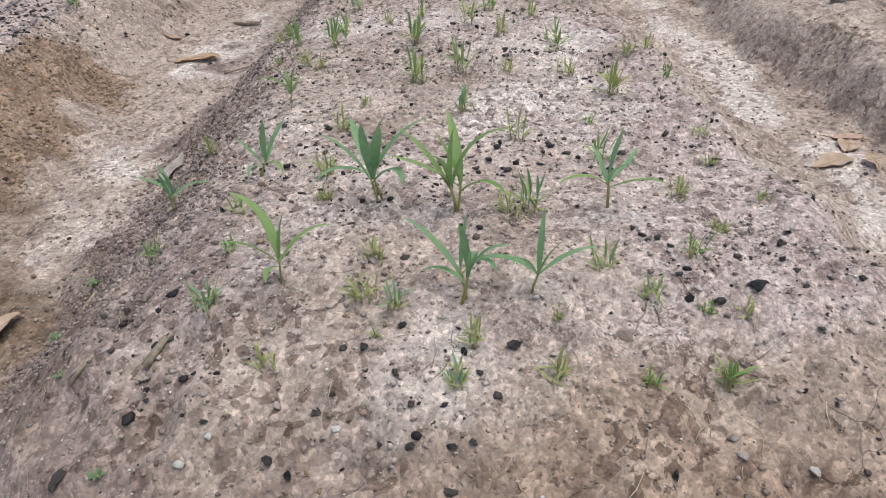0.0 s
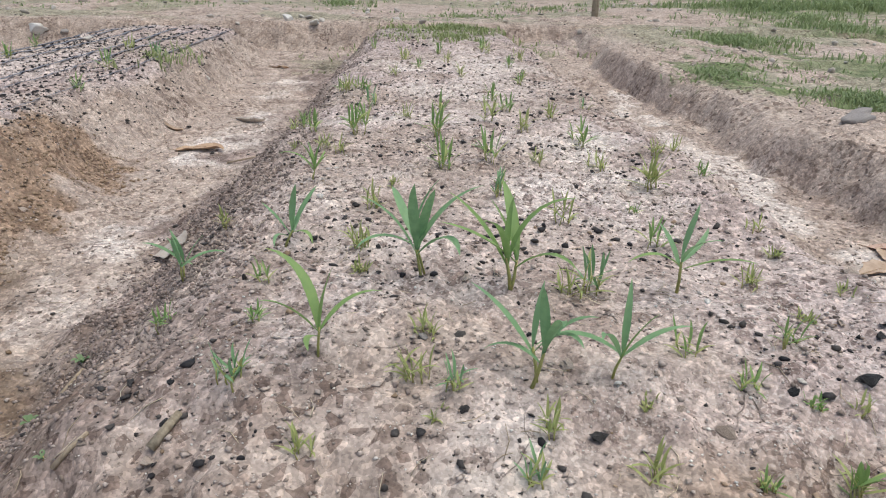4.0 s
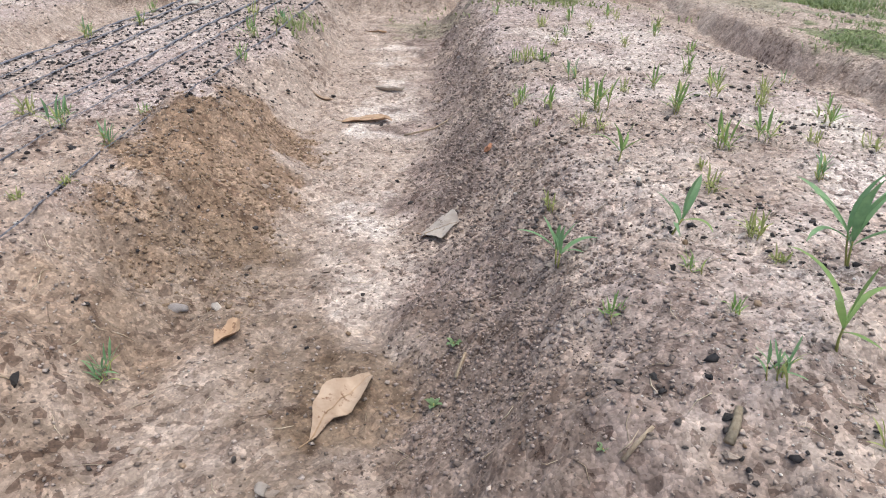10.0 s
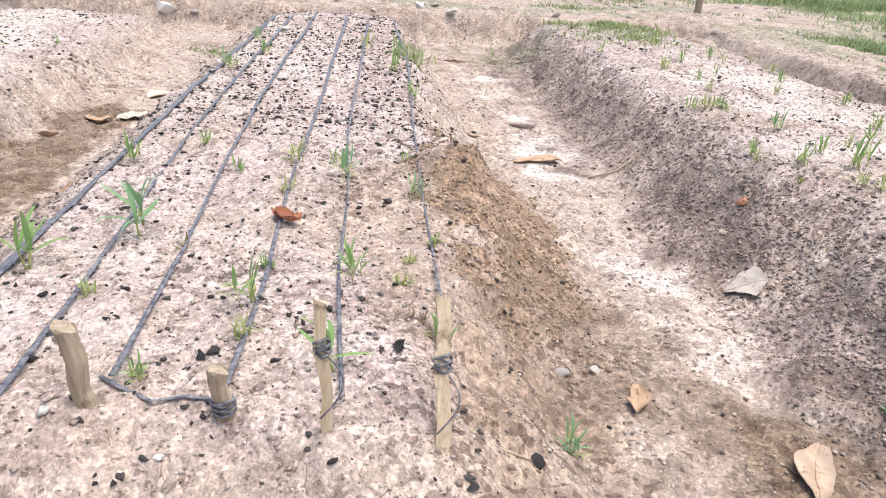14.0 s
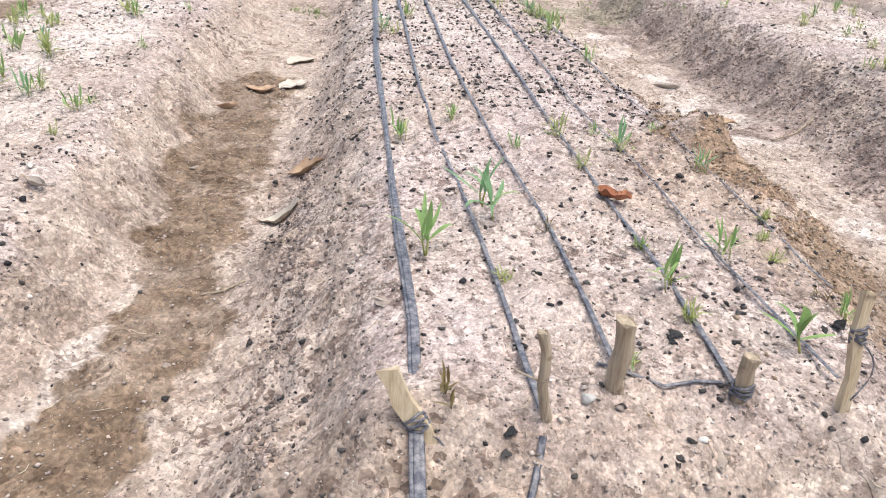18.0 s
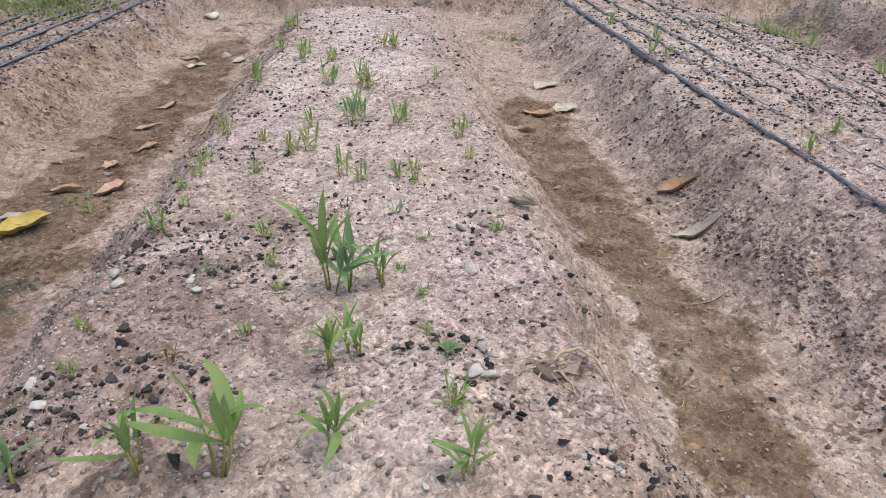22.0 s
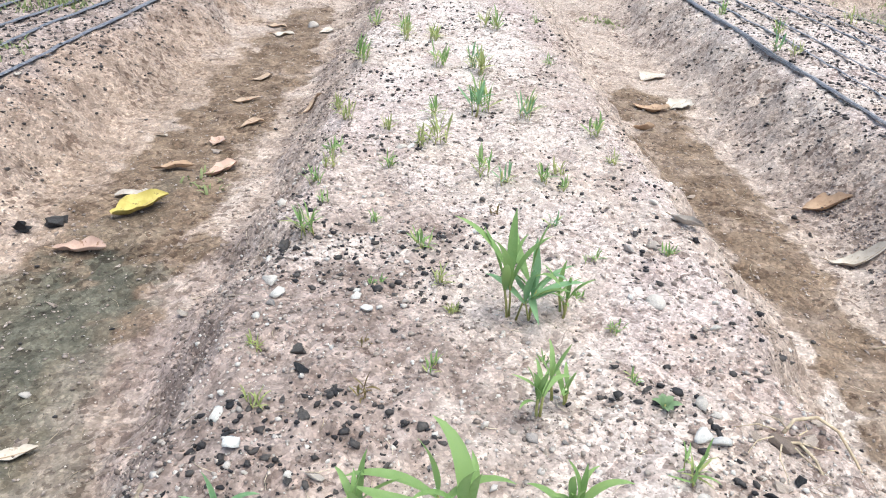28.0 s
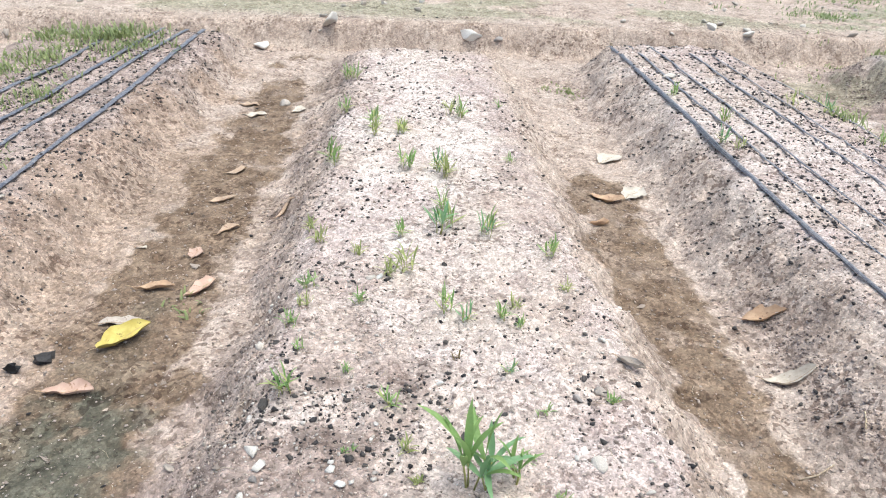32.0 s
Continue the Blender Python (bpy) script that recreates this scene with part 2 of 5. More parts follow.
def land(x, y):
    """The height of the ground at x, y (arrays)."""
    x, y = np.asarray(x, float), np.asarray(y, float)
    base = 0.055 * step(y, 3.4, 6.8) + 0.012 * fbm(x, y, 0.6, 3) + 0.10 * step(x, 0.45, 0.92)
    z = base
    for b in BEDS.values():
        s = bed_share(x, y, b)
        lf, rf = np.interp(y, b["y"], b["lf"]), np.interp(y, b["y"], b["rf"])
        dome = 0.022 * (1 - np.clip((2 * x - lf - rf) / (rf - lf), -1, 1) ** 2) - 0.012
        z = z + (np.interp(y, b["y"], b["top"]) + dome - 0.6 * base) * s
    # heap of loose red soil against the second bed, dip in the first trench
    heap = np.exp(-(((x + 1.39 + 0.05 * fbm(x, y, 0.25, 17)) / 0.18) ** 2 + ((y - 2.3) / 0.52) ** 2) ** 1.6)
    z = z + 0.115 * heap
    z = z - 0.04 * np.exp(-(((x + 0.96) / 0.11) ** 2 + ((y - 1.24) / 0.12) ** 2))
    z = z - 0.06 * np.exp(-(((x + 2.02) / 0.10) ** 2 + ((y - 0.93) / 0.06) ** 2) ** 2)
    # bank on the right and at the far end, and the field beyond
    right, far = bank_share(x, y)
    right, far = right * (0.215 + 0.03 * fbm(x, y, 0.6, 19)) - 0.05 * step(x, 1.5, 2.4), far * 0.27
    field = 0.05 * fbm(x, y, 1.6, 21, 5) * step(np.maximum(x - 1.2, y - 6.9), 0, 1.5)
    rise = 0.012 * np.clip(y - 7, 0, 40)
    z = np.maximum(z, np.maximum(right + 0.3 * base, far)) + field + rise
    return z


def relief(x, y, z):
    """Finer lumps, stronger on the flanks and on loose soil."""
    slope = np.zeros_like(z)
    for b in BEDS.values():
        s = bed_share(x, y, b)
        slope = np.maximum(slope, 4 * s * (1 - s))
    for s in bank_share(x, y):
        slope = np.maximum(slope, 4.5 * s * (1 - s))
    near = 1 - step(np.maximum(np.abs(x + 2.6) - 4.5, y - 7.5), 0, 3)
    lumps = fbm(x, y, 0.10, 41, 3, 0.62)
    close = 1 - step(y, 1.6, 3.2)
    clods = (1 - np.abs(vnoise(x, y, 0.055, 47) + close * 0.55 * fbm(x, y, 0.026, 48, 2, 0.6))) ** 2 - 0.5
    patch = 0.55 + 1.0 * step(fbm(x, y, 0.35, 53, 3), -0.25, 0.4)
    soft = fbm(x, y, 0.16, 44, 3, 0.55)
    rugged = (1 - np.abs(fbm(x, y, 0.085, 50, 2, 0.5))) ** 2 - 0.5
    return near * (0.0085 * (1 - 0.5 * slope) * lumps + 0.024 * slope * soft + 0.0080 * patch * (1 - 0.6 * slope) * clods + 0.012 * slope * rugged)


# ---- ground and beds: one sheet, cut where the beds begin ----
def spread(first, last, finest, growth, centre):
    out, a = [first], first
    while a < last:
        a += finest + growth * max(0.0, a - centre)
        out.append(a)
    return out


def ground_sheet():
    fine_x = list(np.arange(-6.3, 1.9, 0.0085))
    outer = spread(0.03, 700.0, 0.03, 0.12, 0.03)
    xs = np.array([fine_x[0] - a for a in reversed(outer)] + fine_x + [fine_x[-1] + a for a in outer])
    fine_y = [0.36]
    while fine_y[-1] < 8.2:
        fine_y.append(fine_y[-1] + 0.0058 + 0.0038 * (fine_y[-1] - 0.3))
    ys = np.array([fine_y[0] - a for a in reversed(outer)] + fine_y + [fine_y[-1] + a for a in spread(0.045, 900.0, 0.045, 0.09, 0.045)])
    x, y = np.meshgrid(xs, ys)
    z = land(x, y)
    z = z + relief(x, y, z)
    share = {k: bed_share(x, y, b) for k, b in BEDS.items()}
    top = np.maximum.reduce(list(share.values()))
    flank = np.clip(4 * top * (1 - top), 0, 1)
    n1, n2 = fbm(x, y, 0.30, 61, 4), fbm(x, y, 0.9, 66, 3)
    inside = (x < 1.3) & (y < 6.7)
    sa, sb, sc, sd = (share[k] for k in "abcd")
    paint = {}
    smooth_patch = step(fbm(x, y, 0.55, 55, 4, 0.6), 0.0, 0.45)
    brow = 1 - 0.85 * np.clip((1 - step(y + 0.10 * n1, 0.66, 0.86)) * (x > -0.8) + 0.45 * (1 - step(y + 0.15 * n1, 0.95, 1.15)) * (x < -3.1) + 0.8 * (1 - step(y + 0.15 * n1, 1.0, 1.3)) * (x > -2.9) * (x < -1.3), 0, 1)
    paint["ash"] = np.clip(step(top, 0.72, 0.98) * (0.85 + 0.5 * n1) * (1 - 0.6 * smooth_patch) * brow, 0, 1)
    paint["white"] = np.clip(0.45 * blob(x, y, -3.92, 4.9, 0.38, 1.5, 7) + 0.20 * blob(x, y, -3.85, 2.6, 0.36, 1.5, 8) + 0.42 * blob(x, y, -0.05, 1.65, 0.46, 0.95, 39, 0.3) * (0.6 + n1) + 0.4 * blob(x, y, 0.1, 3.3, 0.42, 1.6, 9) * (0.5 + n1)
                             + 0.8 * blob(x, y, -0.96, 3.3, 0.16, 1.8, 10) * (0.6 + n1) + 0.5 * blob(x, y, -0.98, 1.85, 0.18, 0.6, 15) * (0.7 + n1)
                             + 0.30 * blob(x, y, -3.05, 1.3, 0.14, 0.5, 11) + 0.55 * blob(x, y, -3.13, 1.50, 0.07, 0.32, 12, 0.4, 0.84, 1.0) + 0.75 * blob(x, y, 0.94, 2.4, 0.13, 1.4, 13) + 0.25 * blob(x, y, -2.2, 4.2, 0.4, 1.6, 23), 0, 1)
    # left flanks: dark humus plus the slope's shade, painted into the colour
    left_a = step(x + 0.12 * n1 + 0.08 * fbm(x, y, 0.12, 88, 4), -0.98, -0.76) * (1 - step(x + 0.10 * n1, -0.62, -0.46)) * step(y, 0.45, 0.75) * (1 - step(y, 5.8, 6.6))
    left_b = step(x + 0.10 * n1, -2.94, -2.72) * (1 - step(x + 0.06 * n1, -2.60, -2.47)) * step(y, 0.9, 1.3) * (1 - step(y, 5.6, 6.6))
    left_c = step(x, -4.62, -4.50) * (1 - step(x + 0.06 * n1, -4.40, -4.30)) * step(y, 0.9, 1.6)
    # shade on the lower face of the right bank, painted as dark soil
    bank = step(x + 0.06 * n1, 1.04, 1.09) * (1 - step(x + 0.06 * n1, 1.15, 1.24)) * step(y, 0.9, 1.3)
    # includes painted shade inside the second bed's front hole; the trench dip is darkened
    paint["humus_shade"] = np.clip(0.9 * left_a * (0.70 + 0.9 * n1) + 0.22 * left_b * (0.75 + 0.9 * n1) + 0.4 * left_c * (0.8 + 0.9 * n1) + 0.55 * bank * (0.7 + n1)
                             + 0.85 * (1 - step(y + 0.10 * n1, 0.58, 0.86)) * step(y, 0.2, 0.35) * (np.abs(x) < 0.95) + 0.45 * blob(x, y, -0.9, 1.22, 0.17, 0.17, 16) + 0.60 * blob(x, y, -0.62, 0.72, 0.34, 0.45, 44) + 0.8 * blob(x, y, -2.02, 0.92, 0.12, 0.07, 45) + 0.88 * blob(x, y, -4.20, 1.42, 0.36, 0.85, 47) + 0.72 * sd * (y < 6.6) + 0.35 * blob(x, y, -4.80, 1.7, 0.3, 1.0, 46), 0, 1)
    paint["red"] = np.clip(0.35 * blob(x, y, -1.62, 1.85, 0.22, 0.6, 49) + 0.9 * blob(x, y, -1.42, 2.3, 0.22, 0.70, 17) + 0.55 * blob(x, y, 0.22, 0.56, 0.42, 0.24, 52, 0.35, 0.45, 1.25) + 0.16 * (1 - brow) * (top > 0.05) + 0.30 * blob(x, y, -1.55, 1.2, 0.2, 0.4, 19)
                           + 0.45 * blob(x, y, -5.25, 3.2, 0.25, 2.2, 20) + 0.35 * blob(x, y, -4.98, 2.1, 0.2, 0.3, 21) + 0.15 * (y > 6.55) * (y < 6.95) + 0.30 * blob(x, y, -3.42, 1.05, 0.26, 0.45, 51), 0, 1)
    # the spot at -0.97, 1.25 darkens the dip in the first trench
    paint["damp"] = np.clip(0.10 * blob(x, y, -1.50, 1.45, 0.32, 0.65, 48) + 1.0 * pool(x, y, -3.04, 2.0, 0.17, 0.72, 25) + 0.95 * pool(x, y, -3.05, 3.1, 0.16, 1.1, 26) + 0.35 * pool(x, y, -3.06, 1.15, 0.15, 0.40, 27)
                            + 0.18 * blob(x, y, -3.02, 2.4, 0.24, 1.9, 24) + 0.85 * pool(x, y, -4.86, 1.5, 0.24, 0.95, 28) + 0.75 * pool(x, y, -4.84, 2.6, 0.22, 0.9, 22) + 0.95 * pool(x, y, -4.82, 4.2, 0.23, 1.7, 29) + 0.35 * blob(x, y, -4.85, 2.6, 0.36, 2.6, 23)
                            + 0.22 * blob(x, y, -1.28, 1.75, 0.18, 0.45, 33) + 0.38 * blob(x, y, -1.36, 1.40, 0.30, 0.50, 40) + 0.34 * blob(x, y, -0.95, 1.05, 0.35, 0.32, 36) + 0.55 * blob(x, y, -0.97, 1.25, 0.11, 0.12, 38) + 0.3 * blob(x, y, -2.6, 0.95, 0.3, 0.25, 37), 0, 1)
    paint["moss"] = np.clip(0.30 * blob(x, y, -4.84, 1.35, 0.22, 0.6, 34) + 0.8 * (~inside) * step(n2 + 0.5 * n1, -0.15, 0.35) * step(np.maximum(x - 1.2, y - 6.9), 0.0, 0.5), 0, 1)
    paint["turf"] = np.clip(0.75 * sum(blob(x, y, *q, 62, 0.8) for q in ((1.5, 3.95, 0.30, 0.35), (2.4, 6.1, 0.4, 0.5), (1.95, 3.25, 0.34, 0.40), (4.0, 7.2, 0.8, 0.6), (4.3, 9.8, 1.6, 0.8), (5.7, 9.9, 1.2, 1.2), (2.9, 4.7, 0.8, 0.5), (6.0, 13.0, 3.0, 2.0)))
                            + 0.30 * blob(x, y, 0.1, 5.8, 0.7, 0.5, 63, 0.9), 0, 1)
    paint["slime"] = np.clip(0.9 * pool(x, y, -4.82, 1.35, 0.29, 0.85, 57) + 0.35 * pool(x, y, -4.82, 2.1, 0.16, 0.5, 58), 0, 1)
    loose = np.clip(paint["humus_shade"] + paint["red"] + paint["damp"] + paint["slime"], 0, 1)
    paint["grit"] = np.clip((0.10 + 0.85 * step(top, 0.6, 0.95) * (1 - 0.65 * smooth_patch) + 0.25 * n1) * (1 - 0.7 * loose) * (0.4 + 0.6 * brow), 0, 1)
    paint["crack"] = np.clip(step(top, 0.1, 0.6) * (1 - paint["humus_shade"]), 0, 1)

    co = np.stack([x, y, z], -1).reshape(-1, 3)
    ny, nx = x.shape
    idx = np.arange(ny * nx).reshape(ny, nx)
    quads = np.stack([idx[:-1, :-1], idx[:-1, 1:], idx[1:, 1:], idx[1:, :-1]], -1).reshape(-1, 4)
    mid = lambda s: ((s[:-1, :-1] + s[1:, 1:]) / 2).reshape(-1)
    owner = np.zeros(len(quads), int)
    for k, name in enumerate("abcd"):
        owner[mid(share[name]) > 0.06] = k + 1
    labels = ("dry sandy soil of the field with trenches, banks and grass tint",
              "raised seedbed of pinkish sandy soil with rows of green seedlings",
              "raised seedbed of sandy soil with black strings and wooden stakes",
              "raised seedbed of pale ashy soil with charcoal bits and seedlings",
              "raised seedbed of dark ashy soil under black strings")
    for k, name in enumerate(("ground", "seedbed_1", "seedbed_2", "seedbed_3", "seedbed_4")):
        q = quads[owner == k]
        used, inv = np.unique(q, return_inverse=True)
        me = bpy.data.meshes.new(name)
        me.vertices.add(len(used))
        me.vertices.foreach_set("co", co[used].astype(np.float32).ravel())
        me.loops.add(q.size)
        me.loops.foreach_set("vertex_index", inv.reshape(-1).astype(np.int32))
        me.polygons.add(len(q))
        me.polygons.foreach_set("loop_start", np.arange(0, q.size, 4, dtype=np.int32))
        me.polygons.foreach_set("use_smooth", np.ones(len(q), bool))
        me.update(calc_edges=True)
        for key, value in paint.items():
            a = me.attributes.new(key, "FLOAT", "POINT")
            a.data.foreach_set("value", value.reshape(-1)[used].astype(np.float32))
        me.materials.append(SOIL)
        tagged(new(name, me), labels[k], "ground" if k == 0 else "seedbed", kind="structure")


ground_sheet()
STEP_X, STEP_Y = np.arange(-7.5, 3.0, 0.012), np.arange(0.3, 9.0, 0.012)
GX, GY = np.meshgrid(STEP_X, STEP_Y)
GZ = land(GX, GY)
GZ = GZ + relief(GX, GY, GZ)


def height(x, y):
    """The ground's height at one place."""
    if -7.4 < x < 2.9 and 0.31 < y < 8.9:
        u, v = (x + 7.5) / 0.012, (y - 0.3) / 0.012
        i, j = int(u), int(v)
        f, g = u - i, v - j
        return float((GZ[j, i] * (1 - f) + GZ[j, i + 1] * f) * (1 - g) + (GZ[j + 1, i] * (1 - f) + GZ[j + 1, i + 1] * f) * g)
    return float(land(np.array([float(x)]), np.array([float(y)]))[0])


# ---- things: helpers ----
rng = random.Random(7)


def mesh_of(name, verts, faces, mat, smooth=True):
    me = bpy.data.meshes.new(name)
    me.from_pydata(verts, [], faces)
    me.materials.append(mat)
    if smooth:
        me.polygons.foreach_set("use_smooth", [True] * len(me.polygons))
    me.update()
    return me


def part(name, me, parent, label=""):
    """One mesh as a part under a thing or under a part."""
    ob = new(name, me)
    ob.parent = parent
    return tagged(ob, label) if label else ob


def thing(name, x, y, z, turn=0.0):
    ob = new(name)
    ob.empty_display_size = 0.05
    ob.matrix_basis = pose(x, y, z, 0, 0, turn)
    return ob


def ribbon(points, widths, fold=0.25, up=Vector((0, 0, 1))):
    """A leaf blade along points: two halves folded along the midrib."""
    verts, faces = [], []
    for i, p in enumerate(points):
        a, b = points[max(i - 1, 0)], points[min(i + 1, len(points) - 1)]
        d = (b - a).normalized()
        side = d.cross(up)
        side = side.normalized() if side.length > 0.05 else Vector((1, 0, 0))
        lift = side.cross(d)
        w = widths[i] / 2
        verts += [p - side * w + lift * w * fold, p, p + side * w + lift * w * fold]
    for i in range(len(points) - 1):
        k = 3 * i
        faces += [(k, k + 1, k + 4, k + 3), (k + 1, k + 2, k + 5, k + 4)]
    return [tuple(v) for v in verts], faces


def tube(points, radii, sides=6, flat=1.0):
    """A tube along points; flat squeezes it in height."""
    verts, faces = [], []
    for i, p in enumerate(points):
        a, b = points[max(i - 1, 0)], points[min(i + 1, len(points) - 1)]
        d = (b - a).normalized()
        ref = Vector((0, 0, 1)) if abs(d.z) < 0.9 else Vector((1, 0, 0))
        s = d.cross(ref).normalized()
        u = s.cross(d)
        for k in range(sides):
            c = 2 * math.pi * k / sides
            verts.append(tuple(p + radii[i] * (s * math.cos(c) + u * math.sin(c) * flat)))
    n = len(points)
    for i in range(n - 1):
        for k in range(sides):
            j = (k + 1) % sides
            faces.append((i * sides + k, i * sides + j, (i + 1) * sides + j, (i + 1) * sides + k))
    faces.append(tuple(range(sides - 1, -1, -1)))
    faces.append(tuple((n - 1) * sides + k for k in range(sides)))
    return verts, faces


# ---- materials of things ----
def leaf_material(name, low, high, tip, rough=0.55):
    m, t, b = material(name, rough, 0.35)
    info = t.nodes.new("ShaderNodeObjectInfo")
    at = where(t)
    c = mix(t, info.outputs["Random"], low, high)
    c = mix(t, span(t, noisy(t, at, 90.0, 3), 0.35, 0.7), c, tip)
    vein = maths(t, "FRACT", maths(t, "MULTIPLY", noisy(t, where(t, (1, 1, 0.15)), 160.0, 1), 7.0))
    c = mix(t, maths(t, "MULTIPLY", vein, 0.22), c, high)
    t.links.new(c, b.inputs["Base Color"])
    b.inputs["Subsurface Weight"].default_value = 0.0
    b.inputs["Transmission Weight"].default_value = 0.0
    thin = t.nodes.new("ShaderNodeBsdfTranslucent")
    t.links.new(c, thin.inputs["Color"])
    add = t.nodes.new("ShaderNodeMixShader")
    add.inputs[0].default_value = 0.38
    t.links.new(b.outputs[0], add.inputs[1])
    t.links.new(thin.outputs[0], add.inputs[2])
    t.links.new(add.outputs[0], t.nodes["Material Output"].inputs["Surface"])
    return m


GREEN = leaf_material("green_blade", (0.15, 0.28, 0.13), (0.25, 0.40, 0.21), (0.22, 0.37, 0.18))
BRIGHT = leaf_material("bright_blade", (0.17, 0.29, 0.09), (0.28, 0.40, 0.14), (0.24, 0.36, 0.13))
YELLOW = leaf_material("yellowish_blade", (0.27, 0.33, 0.11), (0.40, 0.44, 0.17), (0.37, 0.38, 0.16))
STEM = leaf_material("pale_stem", (0.36, 0.40, 0.13), (0.46, 0.46, 0.18), (0.40, 0.34, 0.14))
BROWN = leaf_material("withered_blade", (0.16, 0.11, 0.05), (0.26, 0.22, 0.08), (0.12, 0.08, 0.04))
WEED = leaf_material("weed_leaf", (0.15, 0.24, 0.11), (0.22, 0.32, 0.16), (0.20, 0.28, 0.14))
GRASS = leaf_material("field_grass", (0.13, 0.20, 0.075), (0.23, 0.30, 0.13), (0.25, 0.28, 0.14))
YOUNG = leaf_material("young_grass", (0.17, 0.22, 0.08), (0.28, 0.33, 0.14), (0.30, 0.32, 0.15))


def dry_material(name, a, b_, spot):
    m, t, b = material(name, 0.7, 0.25)
    at = where(t)
    c = mix(t, span(t, noisy(t, at, 28.0, 4), 0.35, 0.65), a, b_)
    c = mix(t, span(t, noisy(t, at, 75.0, 3), 0.60, 0.70), c, spot)
    t.links.new(c, b.inputs["Base Color"])
    bump(t, noisy(t, at, 140.0, 3), b, 0.4, 0.002)
    return m


DRY = {
    "tan": dry_material("tan_dry_leaf", (0.34, 0.24, 0.17), (0.47, 0.355, 0.265), (0.22, 0.13, 0.08)),
    "orange": dry_material("orange_dry_leaf", (0.36, 0.235, 0.15), (0.50, 0.35, 0.235), (0.19, 0.11, 0.07)),
    "pale": dry_material("bleached_dry_leaf", (0.42, 0.36, 0.295), (0.57, 0.505, 0.43), (0.30, 0.23, 0.17)),
    "grey": dry_material("grey_dry_leaf", (0.34, 0.29, 0.25), (0.47, 0.41, 0.355), (0.22, 0.17, 0.14)),
    "pink": dry_material("pinkish_dry_leaf", (0.41, 0.275, 0.215), (0.54, 0.385, 0.31), (0.28, 0.17, 0.11)),
    "yellow": dry_material("yellow_fallen_leaf", (0.40, 0.32, 0.085), (0.52, 0.43, 0.14), (0.18, 0.14, 0.05)),
    "red": dry_material("red_brown_dry_leaf", (0.28, 0.105, 0.055), (0.38, 0.16, 0.085), (0.12, 0.05, 0.03)),
    "rib": dry_material("leaf_rib", (0.30, 0.20, 0.12), (0.42, 0.30, 0.19), (0.2, 0.12, 0.08)),
}


def stone_material(name, a, b_, rough=0.85, island=False):
    m, t, b = material(name, rough, 0.25)
    at = where(t)
    if island:
        pick = t.nodes.new("ShaderNodeNewGeometry").outputs["Random Per Island"]
    else:
        pick = t.nodes.new("ShaderNodeObjectInfo").outputs["Random"]
    c = mix(t, pick, a, b_)
    c = mix(t, 1.0, c, span(t, noisy(t, at, 120.0, 4, 0.7), 0.3, 0.7, 0.70, 1.2), "MULTIPLY")
    t.links.new(c, b.inputs["Base Color"])
    bump(t, noisy(t, at, 190.0, 3), b, 0.5, 0.002)
    return m


PEBBLE = stone_material("pebble", (0.32, 0.27, 0.23), (0.60, 0.55, 0.50))
GREYSTONE = stone_material("grey_stone", (0.20, 0.18, 0.17), (0.36, 0.32, 0.30))
CHAR = stone_material("charcoal", (0.016, 0.016, 0.018), (0.085, 0.075, 0.07), 0.75)
FLECK = stone_material("charcoal_flecks", (0.014, 0.013, 0.016), (0.075, 0.065, 0.06), 0.7, True)
CRUMB = stone_material("soil_crumbs", (0.17, 0.132, 0.11), (0.50, 0.415, 0.365), 0.95, True)
DARKCRUMB = stone_material("humus_crumbs", (0.11, 0.086, 0.075), (0.38, 0.30, 0.265), 0.95, True)
REDCRUMB = stone_material("red_soil_crumbs", (0.20, 0.138, 0.09), (0.36, 0.262, 0.185), 0.95, True)
GRIT = stone_material("white_grit", (0.44, 0.39, 0.355), (0.72, 0.67, 0.62), 0.8, True)
STRAW = stone_material("straw", (0.28, 0.21, 0.14), (0.62, 0.53, 0.40), 0.8, True)


def wood_material(name, a, b_):
    m, t, b = material(name, 0.75, 0.25)
    at = where(t, (1, 1, 0.06))
    c = mix(t, span(t, noisy(t, at, 130.0, 4), 0.35, 0.65), a, b_)
    c = mix(t, span(t, noisy(t, where(t), 30.0, 4), 0.56, 0.68), c, (0.16, 0.11, 0.075))
    t.links.new(c, b.inputs["Base Color"])
    bump(t, noisy(t, at, 220.0, 3), b, 0.5, 0.003)
    return m


WOOD = wood_material("split_wood", (0.42, 0.32, 0.21), (0.58, 0.47, 0.33))
BARK = wood_material("stick_bark", (0.26, 0.20, 0.14), (0.42, 0.34, 0.25))
POSTWOOD = wood_material("weathered_post", (0.20, 0.16, 0.11), (0.32, 0.27, 0.20))


def plastic_material():
    m, t, b = material("black_plastic", 0.45, 0.5)
    at = where(t)
    c = mix(t, span(t, noisy(t, at, 70.0, 4, 0.7), 0.40, 0.68), (0.055, 0.056, 0.076), (0.25, 0.235, 0.24))
    t.links.new(c, b.inputs["Base Color"])
    bump(t, noisy(t, at, 200.0, 3), b, 0.5, 0.003)
    return m


PLASTIC = plastic_material()


